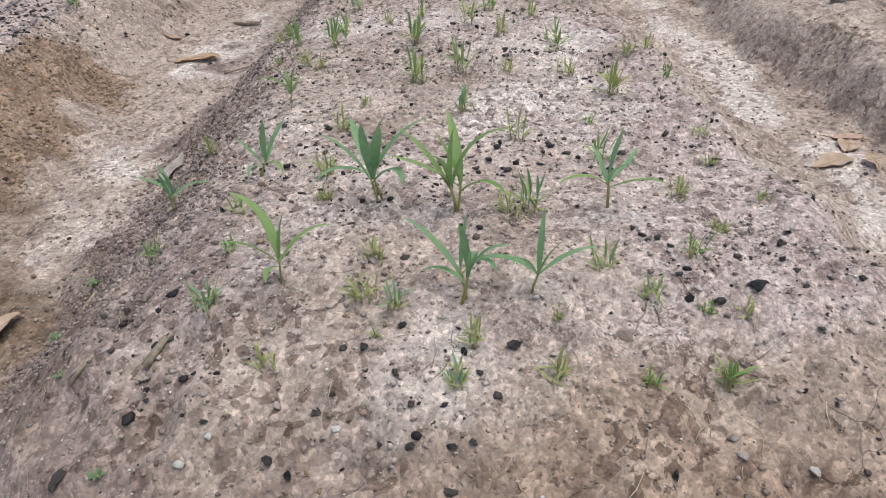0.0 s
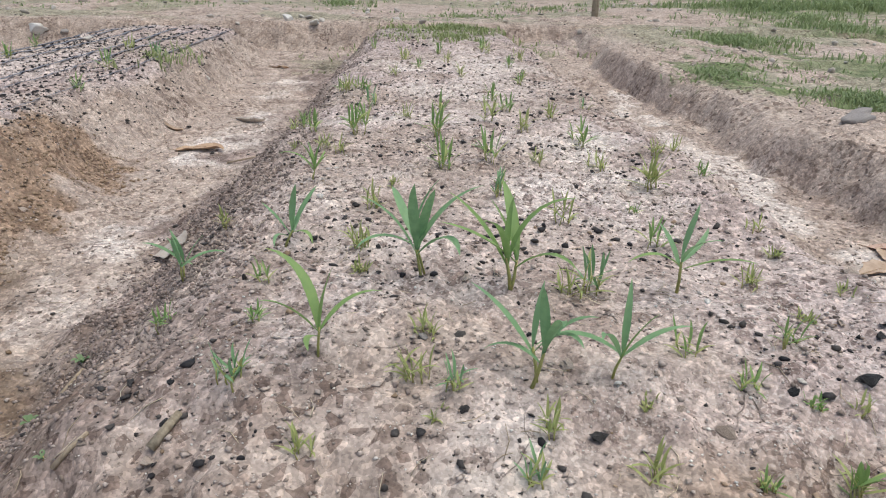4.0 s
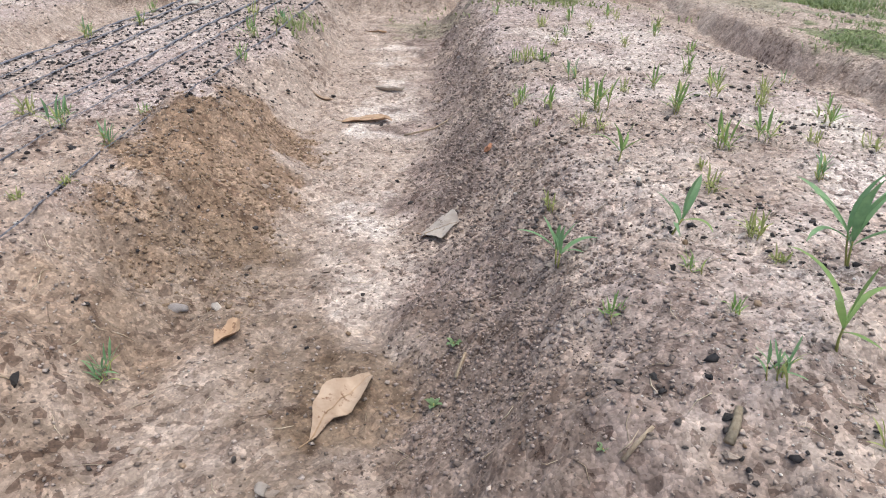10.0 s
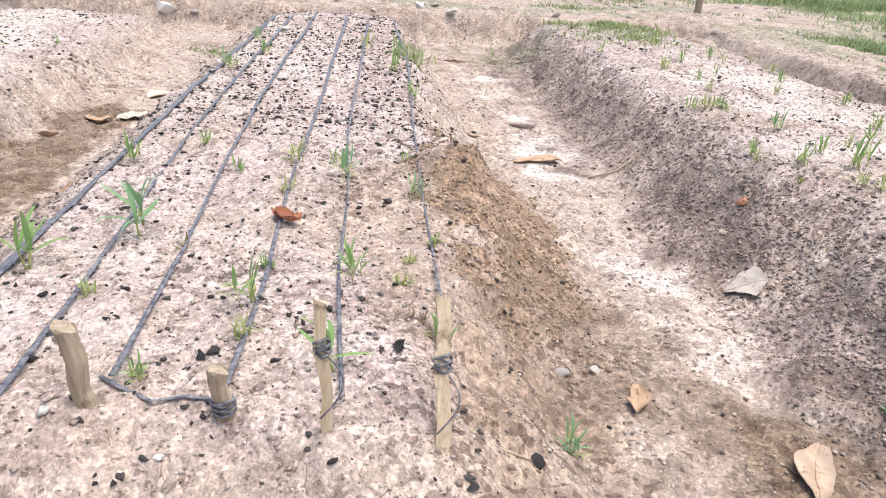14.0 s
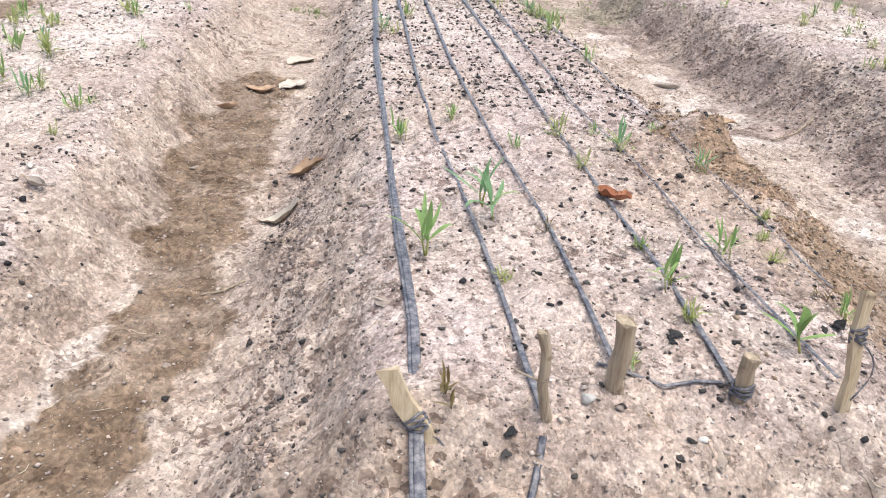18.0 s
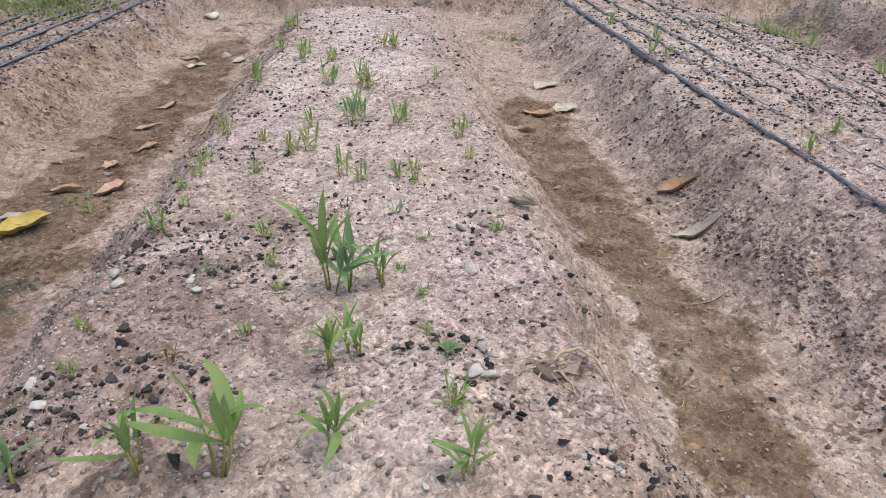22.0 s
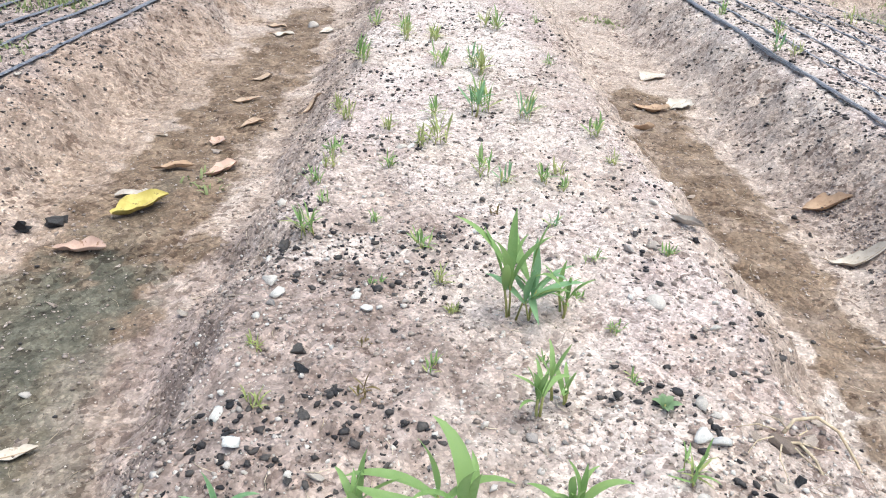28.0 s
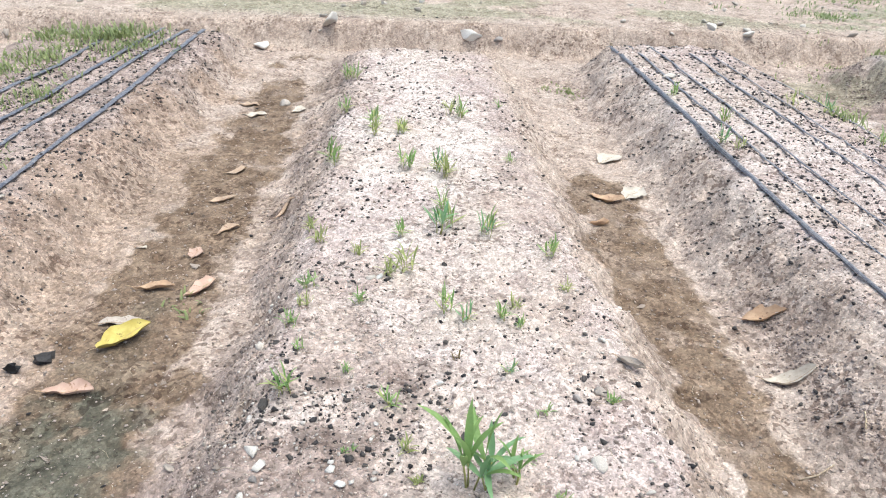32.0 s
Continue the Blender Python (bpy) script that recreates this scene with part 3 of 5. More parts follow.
# ---- seedlings ----
def blade_mesh(length, width, lean, azimuth, droop, start, mat, twist=0.0, steps=8):
    """A grass-like blade that rises from start, leans out and droops at its tip."""
    pts, p, tilt = [], Vector(start), lean
    out = Vector((math.cos(azimuth), math.sin(azimuth), 0))
    for i in range(steps + 1):
        pts.append(p.copy())
        p = p + (out * math.sin(tilt) + Vector((0, 0, 1)) * math.cos(tilt)) * (length / steps)
        tilt = min(tilt + droop / steps * (0.4 + 1.2 * i / steps), 2.6)
        out = Matrix.Rotation(twist / steps, 3, "Z") @ out
    shape = []
    for i in range(steps + 1):
        u = i / steps
        k = 0.22 + 0.78 * math.sin(math.pi / 2 * min(1.0, u / 0.4)) if u < 0.4 else max(0.0, math.cos(math.pi / 2 * (u - 0.4) / 0.6)) ** 0.8
        shape.append(width * k + 0.0005)
    v, f = ribbon(pts, shape, 0.35)
    return mesh_of("leaf_blade", v, f, mat)


SEEDLING_LABELS = {
    "B": "large green seedling with broad pointed blades in the seedbed",
    "": "small green seedling with narrow upright blades in sandy soil",
    "Y": "tiny yellowish green seedling tuft in sandy soil",
    "D": "half withered brownish seedling in a small hollow",
    "W": "low broadleaf weed with small grey-green oval leaves",
}


def seedling(x, y, h, sort):
    h = min(max(h, 0.022), 0.105 if sort != 'B' or y > 2.2 else 0.17) * {'B': 1.12, 'W': 0.65}.get(sort, 1.15)
    plant = thing("weed" if sort == "W" else "seedling", x, y, height(x, y) - 0.002, rng.uniform(0, 360))
    tagged(plant, SEEDLING_LABELS[sort], "weed" if sort == "W" else "seedling", "weeds" if sort == "W" else "seedlings in the beds")
    if sort == "W":
        for k in range(rng.randint(5, 7)):
            a = 2.4 * k + rng.uniform(-0.3, 0.3)
            n = h * rng.uniform(0.55, 0.9)
            pts = [Vector((math.cos(a), math.sin(a), 0)) * n * s + Vector((0, 0, h * 0.5 * math.sin(min(1.0, s * 1.2) * 1.9))) for s in (0, 0.25, 0.5, 0.75, 1.0)]
            v, f = ribbon(pts, [n * 0.08, n * 0.42, n * 0.55, n * 0.40, n * 0.05], 0.2)
            part("leaf", mesh_of("leaf", v, f, WEED), plant)
        v, f = tube([Vector((0, 0, -0.01)), Vector((0, 0, h * 0.35))], [0.0016, 0.001], 5)
        part("stem", mesh_of("stem", v, f, STEM), plant)
        return plant
    if sort == "B":
        shoots, mat, wide = rng.choice((1, 2, 2) if x > -2.9 else (3, 3, 4)), rng.choice((GREEN, GREEN, GREEN, BRIGHT) if x > -2.9 else (BRIGHT, BRIGHT, BRIGHT, GREEN)), 0.112 if x > -2.9 else 0.135
    elif sort == "Y":
        shoots, mat, wide = rng.randint(4, 7), rng.choice((YELLOW, YELLOW, BRIGHT)), 0.10
    elif sort == "D":
        shoots, mat, wide = 3, BROWN, 0.14
    else:
        shoots, mat, wide = rng.randint(4, 6), rng.choice((BRIGHT, YELLOW, BRIGHT, GREEN)), 0.115
    for s in range(shoots):
        reach = 0.0 if shoots == 1 else rng.uniform(0.004, 0.012) if sort == "B" else rng.uniform(0.003, 0.011 + 0.12 * h)
        a0 = rng.uniform(0, 6.28)
        foot = Vector((reach * math.cos(a0), reach * math.sin(a0), -0.008))
        tall = h * (rng.uniform(0.38, 0.52) if sort == "B" and x < -2.9 else rng.uniform(0.30, 0.42) if sort == "B" else rng.uniform(0.28, 0.48))
        tip = foot + Vector((rng.uniform(-0.1, 0.1) * h, rng.uniform(-0.1, 0.1) * h, tall))
        thick = (0.0026 if sort == "B" else 0.0012) * rng.uniform(0.8, 1.2)
        v, f = tube([foot, (foot + tip) / 2 + Vector((0.002, 0, 0)), tip], [thick, thick * 0.9, thick * 0.7], 6)
        part("stem", mesh_of("stem", v, f, STEM if sort != "D" else BROWN), plant, "pale yellowish stem" if sort == "B" else "")
        for k in range(rng.randint(5, 6) if sort == "B" and shoots == 1 else rng.randint(3, 4) if sort == "B" else rng.randint(3, 4)):
            az = a0 + 2.5 * k + rng.uniform(-0.5, 0.5)
            if k == 0:
                lean, droop, size = rng.uniform(0.05, 0.35), rng.uniform(0.2, 0.8), h * rng.uniform(0.52, 0.70)
            elif sort == "B":
                lean, droop, size = rng.uniform(0.20, 1.20), rng.uniform(0.3, 1.7), h * rng.uniform(0.48, 0.85)
            else:
                lean, droop, size = rng.uniform(0.4, 1.2), rng.uniform(0.3, 1.4), h * rng.uniform(0.36, 0.72)
            at = foot.lerp(tip, (rng.uniform(0.70, 1.0) if sort == "B" else rng.uniform(0.35, 1.0)) if k else 1.0)
            width = size * wide * rng.uniform(0.8, 1.25) * (1.0 if sort == "B" else 0.9)
            width = max(width, 0.0030)
            tone = YELLOW if sort == "" and k and rng.random() < 0.45 else BRIGHT if sort == "B" and k > 2 and rng.random() < 0.5 else mat
            part("leaf_blade", blade_mesh(size, width, lean, az, droop, at, tone, rng.uniform(-1.1, 1.1), 8 if sort == "B" else 5), plant)
    return plant


def seedlings(sort, places):
    for x, y, h in places:
        seedling(x, y, h, sort)


# first bed
seedlings("B", [
    (-0.27, 0.95, 0.152), (-0.13, 1.19, 0.178), (0.01, 1.13, 0.175), (0.01, 0.89, 0.135), (0.11, 0.90, 0.132), (0.27, 1.13, 0.150), (-0.38, 1.33, 0.125), (-0.57, 1.36, 0.105),
    (-0.38, 1.72, 0.105)])
seedlings("", [
    (-0.32, 2.20, 0.100), (-0.45, 2.28, 0.074), (-0.09, 2.23, 0.100), (0.09, 2.37, 0.086), (0.05, 1.91, 0.086), (0.03, 1.61, 0.070), (-0.07, 1.88, 0.092), (0.33, 2.14, 0.079),
    (0.40, 1.72, 0.100), (0.30, 1.34, 0.062), (0.31, 1.52, 0.032), (0.10, 1.12, 0.061), (0.14, 1.14, 0.077), (-0.38, 1.19, 0.044), (-0.37, 0.90, 0.053), (-0.14, 0.92, 0.059),
    (-0.09, 0.88, 0.049), (-0.27, 0.80, 0.042), (-0.01, 0.76, 0.044), (0.13, 0.76, 0.051), (0.37, 0.76, 0.056), (0.23, 0.95, 0.049), (0.37, 0.97, 0.050), (0.29, 0.89, 0.043),
    (0.25, 0.75, 0.031), (-0.55, 1.60, 0.046), (-0.50, 2.48, 0.060), (-0.31, 2.40, 0.076)])
seedlings("", [
    (-0.06, 2.52, 0.080), (-0.53, 2.39, 0.057), (0.13, 2.75, 0.074), (-0.31, 2.70, 0.076), (0.17, 2.60, 0.067), (0.46, 2.68, 0.053), (-0.37, 3.05, 0.058), (-0.45, 3.12, 0.060),
    (-0.02, 4.25, 0.080), (0.24, 4.44, 0.080), (-0.40, 4.56, 0.070), (0.30, 3.20, 0.070), (0.05, 3.35, 0.065)])
seedlings("Y", [
    (0.14, 1.42, 0.071), (-0.24, 1.30, 0.054), (-0.24, 1.53, 0.063), (-0.23, 1.21, 0.030), (-0.37, 1.05, 0.035), (-0.53, 1.12, 0.038), (-0.13, 1.00, 0.042), (0.02, 0.82, 0.040),
    (-0.12, 0.84, 0.025), (0.41, 1.18, 0.040), (0.51, 1.30, 0.033), (0.53, 1.44, 0.036), (0.44, 1.05, 0.023), (0.54, 1.13, 0.029), (0.15, 0.86, 0.019), (0.36, 0.86, 0.015),
    (0.41, 0.85, 0.030), (0.17, 1.89, 0.047), (0.18, 2.24, 0.064), (0.30, 2.49, 0.061), (0.32, 1.89, 0.055), (0.58, 2.07, 0.051), (0.52, 2.04, 0.050), (0.56, 1.81, 0.045)])
seedlings("Y", [
    (-0.35, 2.04, 0.058), (-0.39, 2.07, 0.050), (-0.41, 3.06, 0.074), (-0.18, 2.46, 0.050), (-0.19, 1.69, 0.028), (-0.13, 3.77, 0.060), (0.01, 3.89, 0.062), (0.25, 4.30, 0.069),
    (0.32, 3.78, 0.061), (0.40, 4.02, 0.071), (-0.34, 3.04, 0.054), (-0.24, 3.40, 0.054), (-0.50, 2.20, 0.035), (-0.21, 4.02, 0.077)])
seedlings("W", [
    (-0.77, 1.32, 0.042), (-0.81, 1.19, 0.040), (-0.60, 0.86, 0.020), (-0.48, 0.68, 0.030)])
# second bed
seedlings("B", [
    (-1.855, 1.22, 0.115), (-2.46, 1.58, 0.120), (-2.31, 1.81, 0.130), (-2.29, 1.73, 0.120)])
seedlings("", [
    (-2.02, 1.41, 0.088), (-1.83, 1.55, 0.078), (-1.86, 2.15, 0.095), (-1.67, 2.03, 0.069), (-2.00, 2.28, 0.072), (-1.67, 1.36, 0.064), (-2.46, 2.30, 0.080), (-2.29, 2.46, 0.060),
    (-2.00, 1.59, 0.040), (-2.16, 1.22, 0.041), (-2.45, 3.78, 0.085), (-1.62, 4.38, 0.110), (-1.79, 4.45, 0.098), (-2.31, 4.12, 0.085), (-2.42, 4.63, 0.079), (-1.66, 3.78, 0.110)])
seedlings("Y", [
    (-2.01, 1.31, 0.042), (-1.73, 1.53, 0.033), (-2.31, 1.48, 0.037), (-1.71, 1.62, 0.031), (-1.65, 1.73, 0.034), (-2.00, 2.02, 0.050), (-2.15, 2.18, 0.053),
    (-1.89, 2.28, 0.047), (-1.69, 2.35, 0.042), (-2.41, 3.70, 0.070), (-1.60, 3.30, 0.080)])
seedlings("D", [
    (-1.71, 1.40, 0.032), (-2.18, 1.67, 0.036), (-2.46, 1.13, 0.052)])
seedlings("", [
    (-1.42, 1.28, 0.060)])
# third bed
seedlings("B", [
    (-3.60, 1.07, 0.084), (-4.06, 1.10, 0.113), (-3.94, 1.10, 0.164), (-4.24, 1.11, 0.087), (-3.78, 1.12, 0.103), (-3.81, 1.34, 0.098),
    (-3.77, 1.37, 0.079), (-3.83, 1.60, 0.171), (-3.79, 1.61, 0.129), (-3.73, 1.63, 0.090), (-3.85, 2.84, 0.225)])
seedlings("", [
    (-3.61, 1.21, 0.051), (-4.24, 1.33, 0.039), (-3.64, 1.42, 0.025), (-3.97, 1.44, 0.033), (-3.64, 1.56, 0.027), (-3.96, 1.70, 0.049),
    (-4.00, 1.87, 0.054), (-4.26, 1.92, 0.083), (-3.69, 2.02, 0.039), (-3.64, 2.22, 0.046), (-3.79, 2.25, 0.070), (-3.69, 2.26, 0.056),
    (-3.84, 2.29, 0.077), (-4.02, 2.51, 0.076), (-3.97, 2.55, 0.130), (-3.48, 2.67, 0.070), (-3.45, 2.76, 0.043), (-3.99, 2.79, 0.072),
    (-3.68, 2.83, 0.099), (-3.82, 2.90, 0.103), (-3.67, 2.90, 0.087), (-3.84, 3.03, 0.193), (-3.80, 3.39, 0.127), (-3.84, 3.45, 0.099),
    (-3.98, 3.50, 0.147), (-4.30, 3.55, 0.113), (-3.51, 3.62, 0.053), (-4.33, 3.63, 0.113), (-4.13, 3.92, 0.091), (-4.01, 3.98, 0.086)])
seedlings("", [
    (-4.00, 4.06, 0.074), (-4.16, 4.08, 0.125), (-4.14, 4.26, 0.080), (-3.69, 4.27, 0.117), (-3.76, 4.32, 0.121), (-4.32, 4.46, 0.128),
    (-3.46, 4.47, 0.065), (-4.31, 5.08, 0.134), (-4.37, 5.24, 0.148)])
seedlings("Y", [
    (-3.78, 1.47, 0.031), (-4.28, 1.49, 0.031), (-3.94, 1.62, 0.027), (-3.69, 1.69, 0.026), (-4.09, 1.71, 0.026), (-3.80, 1.82, 0.028),
    (-3.63, 1.84, 0.033), (-3.45, 1.90, 0.034), (-4.11, 2.01, 0.036), (-4.25, 2.11, 0.040), (-4.29, 2.24, 0.054), (-4.26, 2.32, 0.052),
    (-3.64, 2.32, 0.052), (-4.11, 2.35, 0.055), (-3.47, 2.44, 0.042), (-4.27, 2.44, 0.060), (-4.13, 2.65, 0.054), (-4.27, 2.75, 0.076),
    (-4.31, 2.86, 0.059)])
seedlings("D", [
    (-4.08, 1.36, 0.039), (-4.10, 1.51, 0.023), (-3.83, 2.07, 0.032)])
seedlings("W", [
    (-3.61, 1.35, 0.047), (-4.36, 0.86, 0.060)])


# ---- fallen leaves ----
def fallen_leaf(x, y, length, colour, turn, curl, label, lift=0.0, broad=0.45):
    """A dry leaf: a wavy oval blade folded along its midrib and curled up at its ends, with midrib and stalk."""
    z = height(x, y)
    dx, dy = math.cos(radians(turn)), math.sin(radians(turn))
    leaf = thing("fallen_leaf", x, y, z + 0.003 + lift, turn)
    n, m = 14, 8
    seed = rng.uniform(0, 50)
    blunt = rng.uniform(0.75, 1.35)
    bend, twist, tipup = rng.uniform(-0.35, 0.35), rng.uniform(-0.5, 0.5) * curl, rng.uniform(0.15, 0.55) * curl
    verts, faces = [], []
    for i in range(n + 1):
        s = i / n
        w = length * broad * max(0.05, math.sin(math.pi * (0.03 + 0.95 * s) ** blunt)) ** 0.85
        for j in range(m + 1):
            t = j / m * 2 - 1
            edge = 1 + 0.28 * float(vnoise(s * 6 + seed, 3 * np.sign(t) + seed, 1.0, 71)) + 0.08 * float(vnoise(s * 17 + seed, np.sign(t), 1.0, 73))
            ang = abs(t) * curl * (0.8 + 0.5 * s)
            r = w * edge / 2 / max(curl, 0.1)
            py, pz = math.copysign(r * math.sin(ang), t), r * (1 - math.cos(ang)) + 0.10 * abs(t) * w * curl
            c, q = math.cos(twist * (s - 0.5) * 2), math.sin(twist * (s - 0.5) * 2)
            py, pz = py * c - pz * q, abs(py * q) + pz * c
            px = (s - 0.5) * length
            py += bend * length * (s - 0.5) ** 2
            pz += tipup * length * (s - 0.4) ** 2 + 0.035 * length * float(vnoise(px / length * 5 + seed, py / length * 6, 1.0, 72))
            gz = height(x + px * dx - py * dy, y + px * dy + py * dx) - z
            verts.append((px, py, max(pz, 0.0) + 0.9 * gz))
    for i in range(n):
        for j in range(m):
            k = i * (m + 1) + j
            faces.append((k, k + 1, k + m + 2, k + m + 1))
    count = len(verts)
    verts = verts + [(a, b, c - 0.0012) for a, b, c in verts]
    faces = faces + [tuple(count + i for i in reversed(f)) for f in faces]
    part("blade", mesh_of("blade", verts, faces, DRY[colour]), leaf)
    rib = [Vector(verts[i * (m + 1) + m // 2]) + Vector((0, 0, 0.0008)) for i in range(n + 1)]
    v, f = tube(rib, [0.0014 - 0.0009 * i / n for i in range(n + 1)], 5, 0.6)
    part("midrib", mesh_of("midrib", v, f, DRY["rib"]), leaf)
    a = Vector(verts[m // 2])
    v, f = tube([a + Vector((-0.14 * length, 0.02 * length, 0.002)), a + Vector((-0.06 * length, 0, 0.003)), a], [0.0012, 0.0012, 0.0014], 5)
    part("stalk", mesh_of("stalk", v, f, DRY["rib"]), leaf, "thin brown stalk")
    return tagged(leaf, label, "leaf", "fallen leaves")


TANLEAF = "dry tan curled leaf lying on the trench floor"
fallen_leaf(-0.985, 1.20, 0.195, "tan", 62, 0.55, "large folded tan dry leaf with a pointed tip", 0.004, 0.34)
fallen_leaf(-0.785, 1.88, 0.103, "grey", -20, 0.25, "broad bleached grey dry leaf with small holes", 0.004, 0.85)
fallen_leaf(-1.235, 1.44, 0.085, "orange", 70, 0.8, "small orange brown dry leaf on the trench floor", 0.002, 0.6)
fallen_leaf(-1.06, 3.16, 0.21, "orange", -5, 0.45, "orange brown dry leaf on the pale trench floor", 0.0, 0.38)
fallen_leaf(-1.305, 3.57, 0.11, "tan", -25, 0.45, TANLEAF, 0.0, 0.45)
fallen_leaf(-0.99, 3.82, 0.15, "grey", 3, 1.1, "thin dark curled leaf on the trench floor", 0.0, 0.35)
fallen_leaf(-1.15, 5.59, 0.15, "orange", -20, 0.6, TANLEAF, 0.0, 0.4)
fallen_leaf(1.04, 1.74, 0.105, "tan", 60, 0.4, TANLEAF, 0.0, 0.5)
fallen_leaf(0.945, 1.63, 0.11, "tan", 15, 0.35, TANLEAF, 0.0, 0.6)
fallen_leaf(1.03, 1.60, 0.09, "tan", 75, 0.5, TANLEAF, 0.008, 0.5)
fallen_leaf(1.06, 1.80, 0.10, "pink", -10, 0.4, TANLEAF, 0.0, 0.5)
fallen_leaf(-2.865, 4.22, 0.176, "pale", 48, 0.35, "bleached dry leaf lying in the trench", 0.0, 0.7)
fallen_leaf(-3.01, 3.66, 0.176, "orange", -38, 0.5, TANLEAF, 0.0, 0.4)
fallen_leaf(-2.88, 3.70, 0.178, "pale", 49, 0.35, "bleached dry leaf lying in the trench", 0.004, 0.6)
fallen_leaf(-3.12, 3.35, 0.088, "orange", 1, 1.2, "rolled orange dry leaf in the trench", 0.0, 0.6)
fallen_leaf(-2.75, 2.54, 0.125, "orange", -22, 0.9, "folded orange brown dry leaf at the foot of the bed", 0.0, 0.55)
fallen_leaf(-2.815, 2.22, 0.135, "pale", -18, 0.8, "narrow pale dry leaf at the foot of the bed", 0.0, 0.36)
fallen_leaf(-3.37, 2.04, 0.085, "grey", -34, 1.3, "bleached curled dry leaf on the bed edge", 0.004, 0.4)
fallen_leaf(-1.985, 1.82, 0.085, "red", -40, 0.9, "torn red brown dry leaf on the seedbed", 0.006, 0.7)
fallen_leaf(-4.91, 2.16, 0.142, "pink", 2, 1.1, "rolled pinkish tan dry leaf in the trench", 0.0, 0.42)
fallen_leaf(-4.855, 2.435, 0.180, "yellow", 48, 0.9, "bright yellow fallen leaf on damp soil", 0.004, 0.5)
fallen_leaf(-4.695, 2.75, 0.150, "pink", 62, 0.7, "pinkish beige dry leaf in the trench", 0.002, 0.5)
fallen_leaf(-4.863, 2.742, 0.155, "orange", -3, 0.9, "long orange tan dry leaf in the trench", 0.0, 0.34)
fallen_leaf(-4.89, 2.53, 0.146, "grey", 4, 0.6, "bleached grey dry leaf beside a yellow one", 0.0, 0.36)
fallen_leaf(-4.785, 3.01, 0.088, "pink", 83, 0.6, "small pinkish dry leaf on damp soil", 0.0, 0.6)
fallen_leaf(-5.01, 3.06, 0.055, "pale", -20, 0.4, "small bleached scrap of a dry leaf", 0.0, 0.6)
fallen_leaf(-4.714, 3.24, 0.108, "tan", 43, 0.7, TANLEAF, 0.0, 0.4)
fallen_leaf(-4.81, 3.56, 0.124, "tan", 23, 0.6, TANLEAF, 0.0, 0.38)
fallen_leaf(-4.82, 3.91, 0.108, "tan", 34, 0.5, TANLEAF, 0.0, 0.45)
fallen_leaf(-4.66, 4.93, 0.11, "pale", 40, 0.4, "bleached dry leaf lying in the trench", 0.0, 0.7)
fallen_leaf(-4.92, 4.84, 0.16, "pale", 2, 0.4, "bleached dry leaf lying in the trench", 0.0, 0.5)
fallen_leaf(-4.98, 5.03, 0.12, "tan", -5, 0.4, TANLEAF, 0.0, 0.5)
fallen_leaf(-4.493, 3.34, 0.11, "tan", 50, 1.0, "narrow curled dry leaf on the bed flank", 0.0, 0.25)
fallen_leaf(-4.69, 1.41, 0.08, "pale", 30, 0.6, "bleached scrap of a dry leaf on damp soil", 0.0, 0.4)

fallen_leaf(-3.725, 0.95, 0.075, "tan", 60, 0.5, "small tan dry leaf half buried in the bed soil", 0.001, 0.55)


# ---- stones and charcoal ----
def lump(name, seed, mat, rough, flat, detail=2, cuts=0, soft=False):
    bm = bmesh.new()
    bmesh.ops.create_icosphere(bm, subdivisions=detail, radius=0.5)
    r = random.Random(seed)
    planes = [Vector((r.uniform(-1, 1), r.uniform(-1, 1), r.uniform(-1, 1))).normalized() for _ in range(cuts)]
    off = Vector((seed * 3.1, seed * 1.7, 0))
    for v in bm.verts:
        v.co *= 1 + rough * noise.noise(v.co * 2.6 + off) + 0.4 * rough * noise.noise(v.co * 6.0 + off)
        for p in planes:
            d = v.co.dot(p) - (0.24 if soft else 0.06 + 0.05 * planes.index(p))
            if d > 0:
                v.co -= p * d * 0.92
        if cuts:
            v.co *= 1 + (0.16 if soft else 0.45) * noise.noise(v.co * 8.0 - off)
        v.co = Vector((v.co.x * 1.1, v.co.y * 0.85, v.co.z * flat))
    me = bpy.data.meshes.new(name)
    bm.to_mesh(me)
    bm.free()
    me.materials.append(mat)
    me.polygons.foreach_set("use_smooth", [soft or cuts == 0] * len(me.polygons))
    return me


PEBBLES = [lump("pebble", 3 + k, PEBBLE, 0.85, 0.55, 2, 7, True) for k in range(7)]
WHITES = [lump("pebble", 13 + k, stone_material("white_pebble", (0.52, 0.48, 0.44), (0.68, 0.65, 0.61)), 0.6, 0.6, 2, 4, True) for k in range(3)]
GREYS = [lump("grey_stone", 23 + k, GREYSTONE, 0.6, 0.6, 2, 4, True) for k in range(3)]
CHARS = [lump("charcoal_lump", 43 + k, CHAR, 1.0, 0.7, 2, 6) for k in range(9)]


def rest(name, me, x, y, size, label, category, group, sink=0.18):
    ob = new(name, me)
    ob.matrix_basis = (Matrix.Translation((x, y, height(x, y) + size * (0.5 * 0.55 - sink)))
                       @ Euler((rng.uniform(-0.4, 0.4), rng.uniform(-0.4, 0.4), rng.uniform(0, 6.28))).to_matrix().to_4x4()
                       @ Matrix.Diagonal((size * rng.uniform(0.9, 1.15), size * rng.uniform(0.8, 1.1), size * rng.uniform(0.8, 1.1), 1)))
    return tagged(ob, label, category, group)


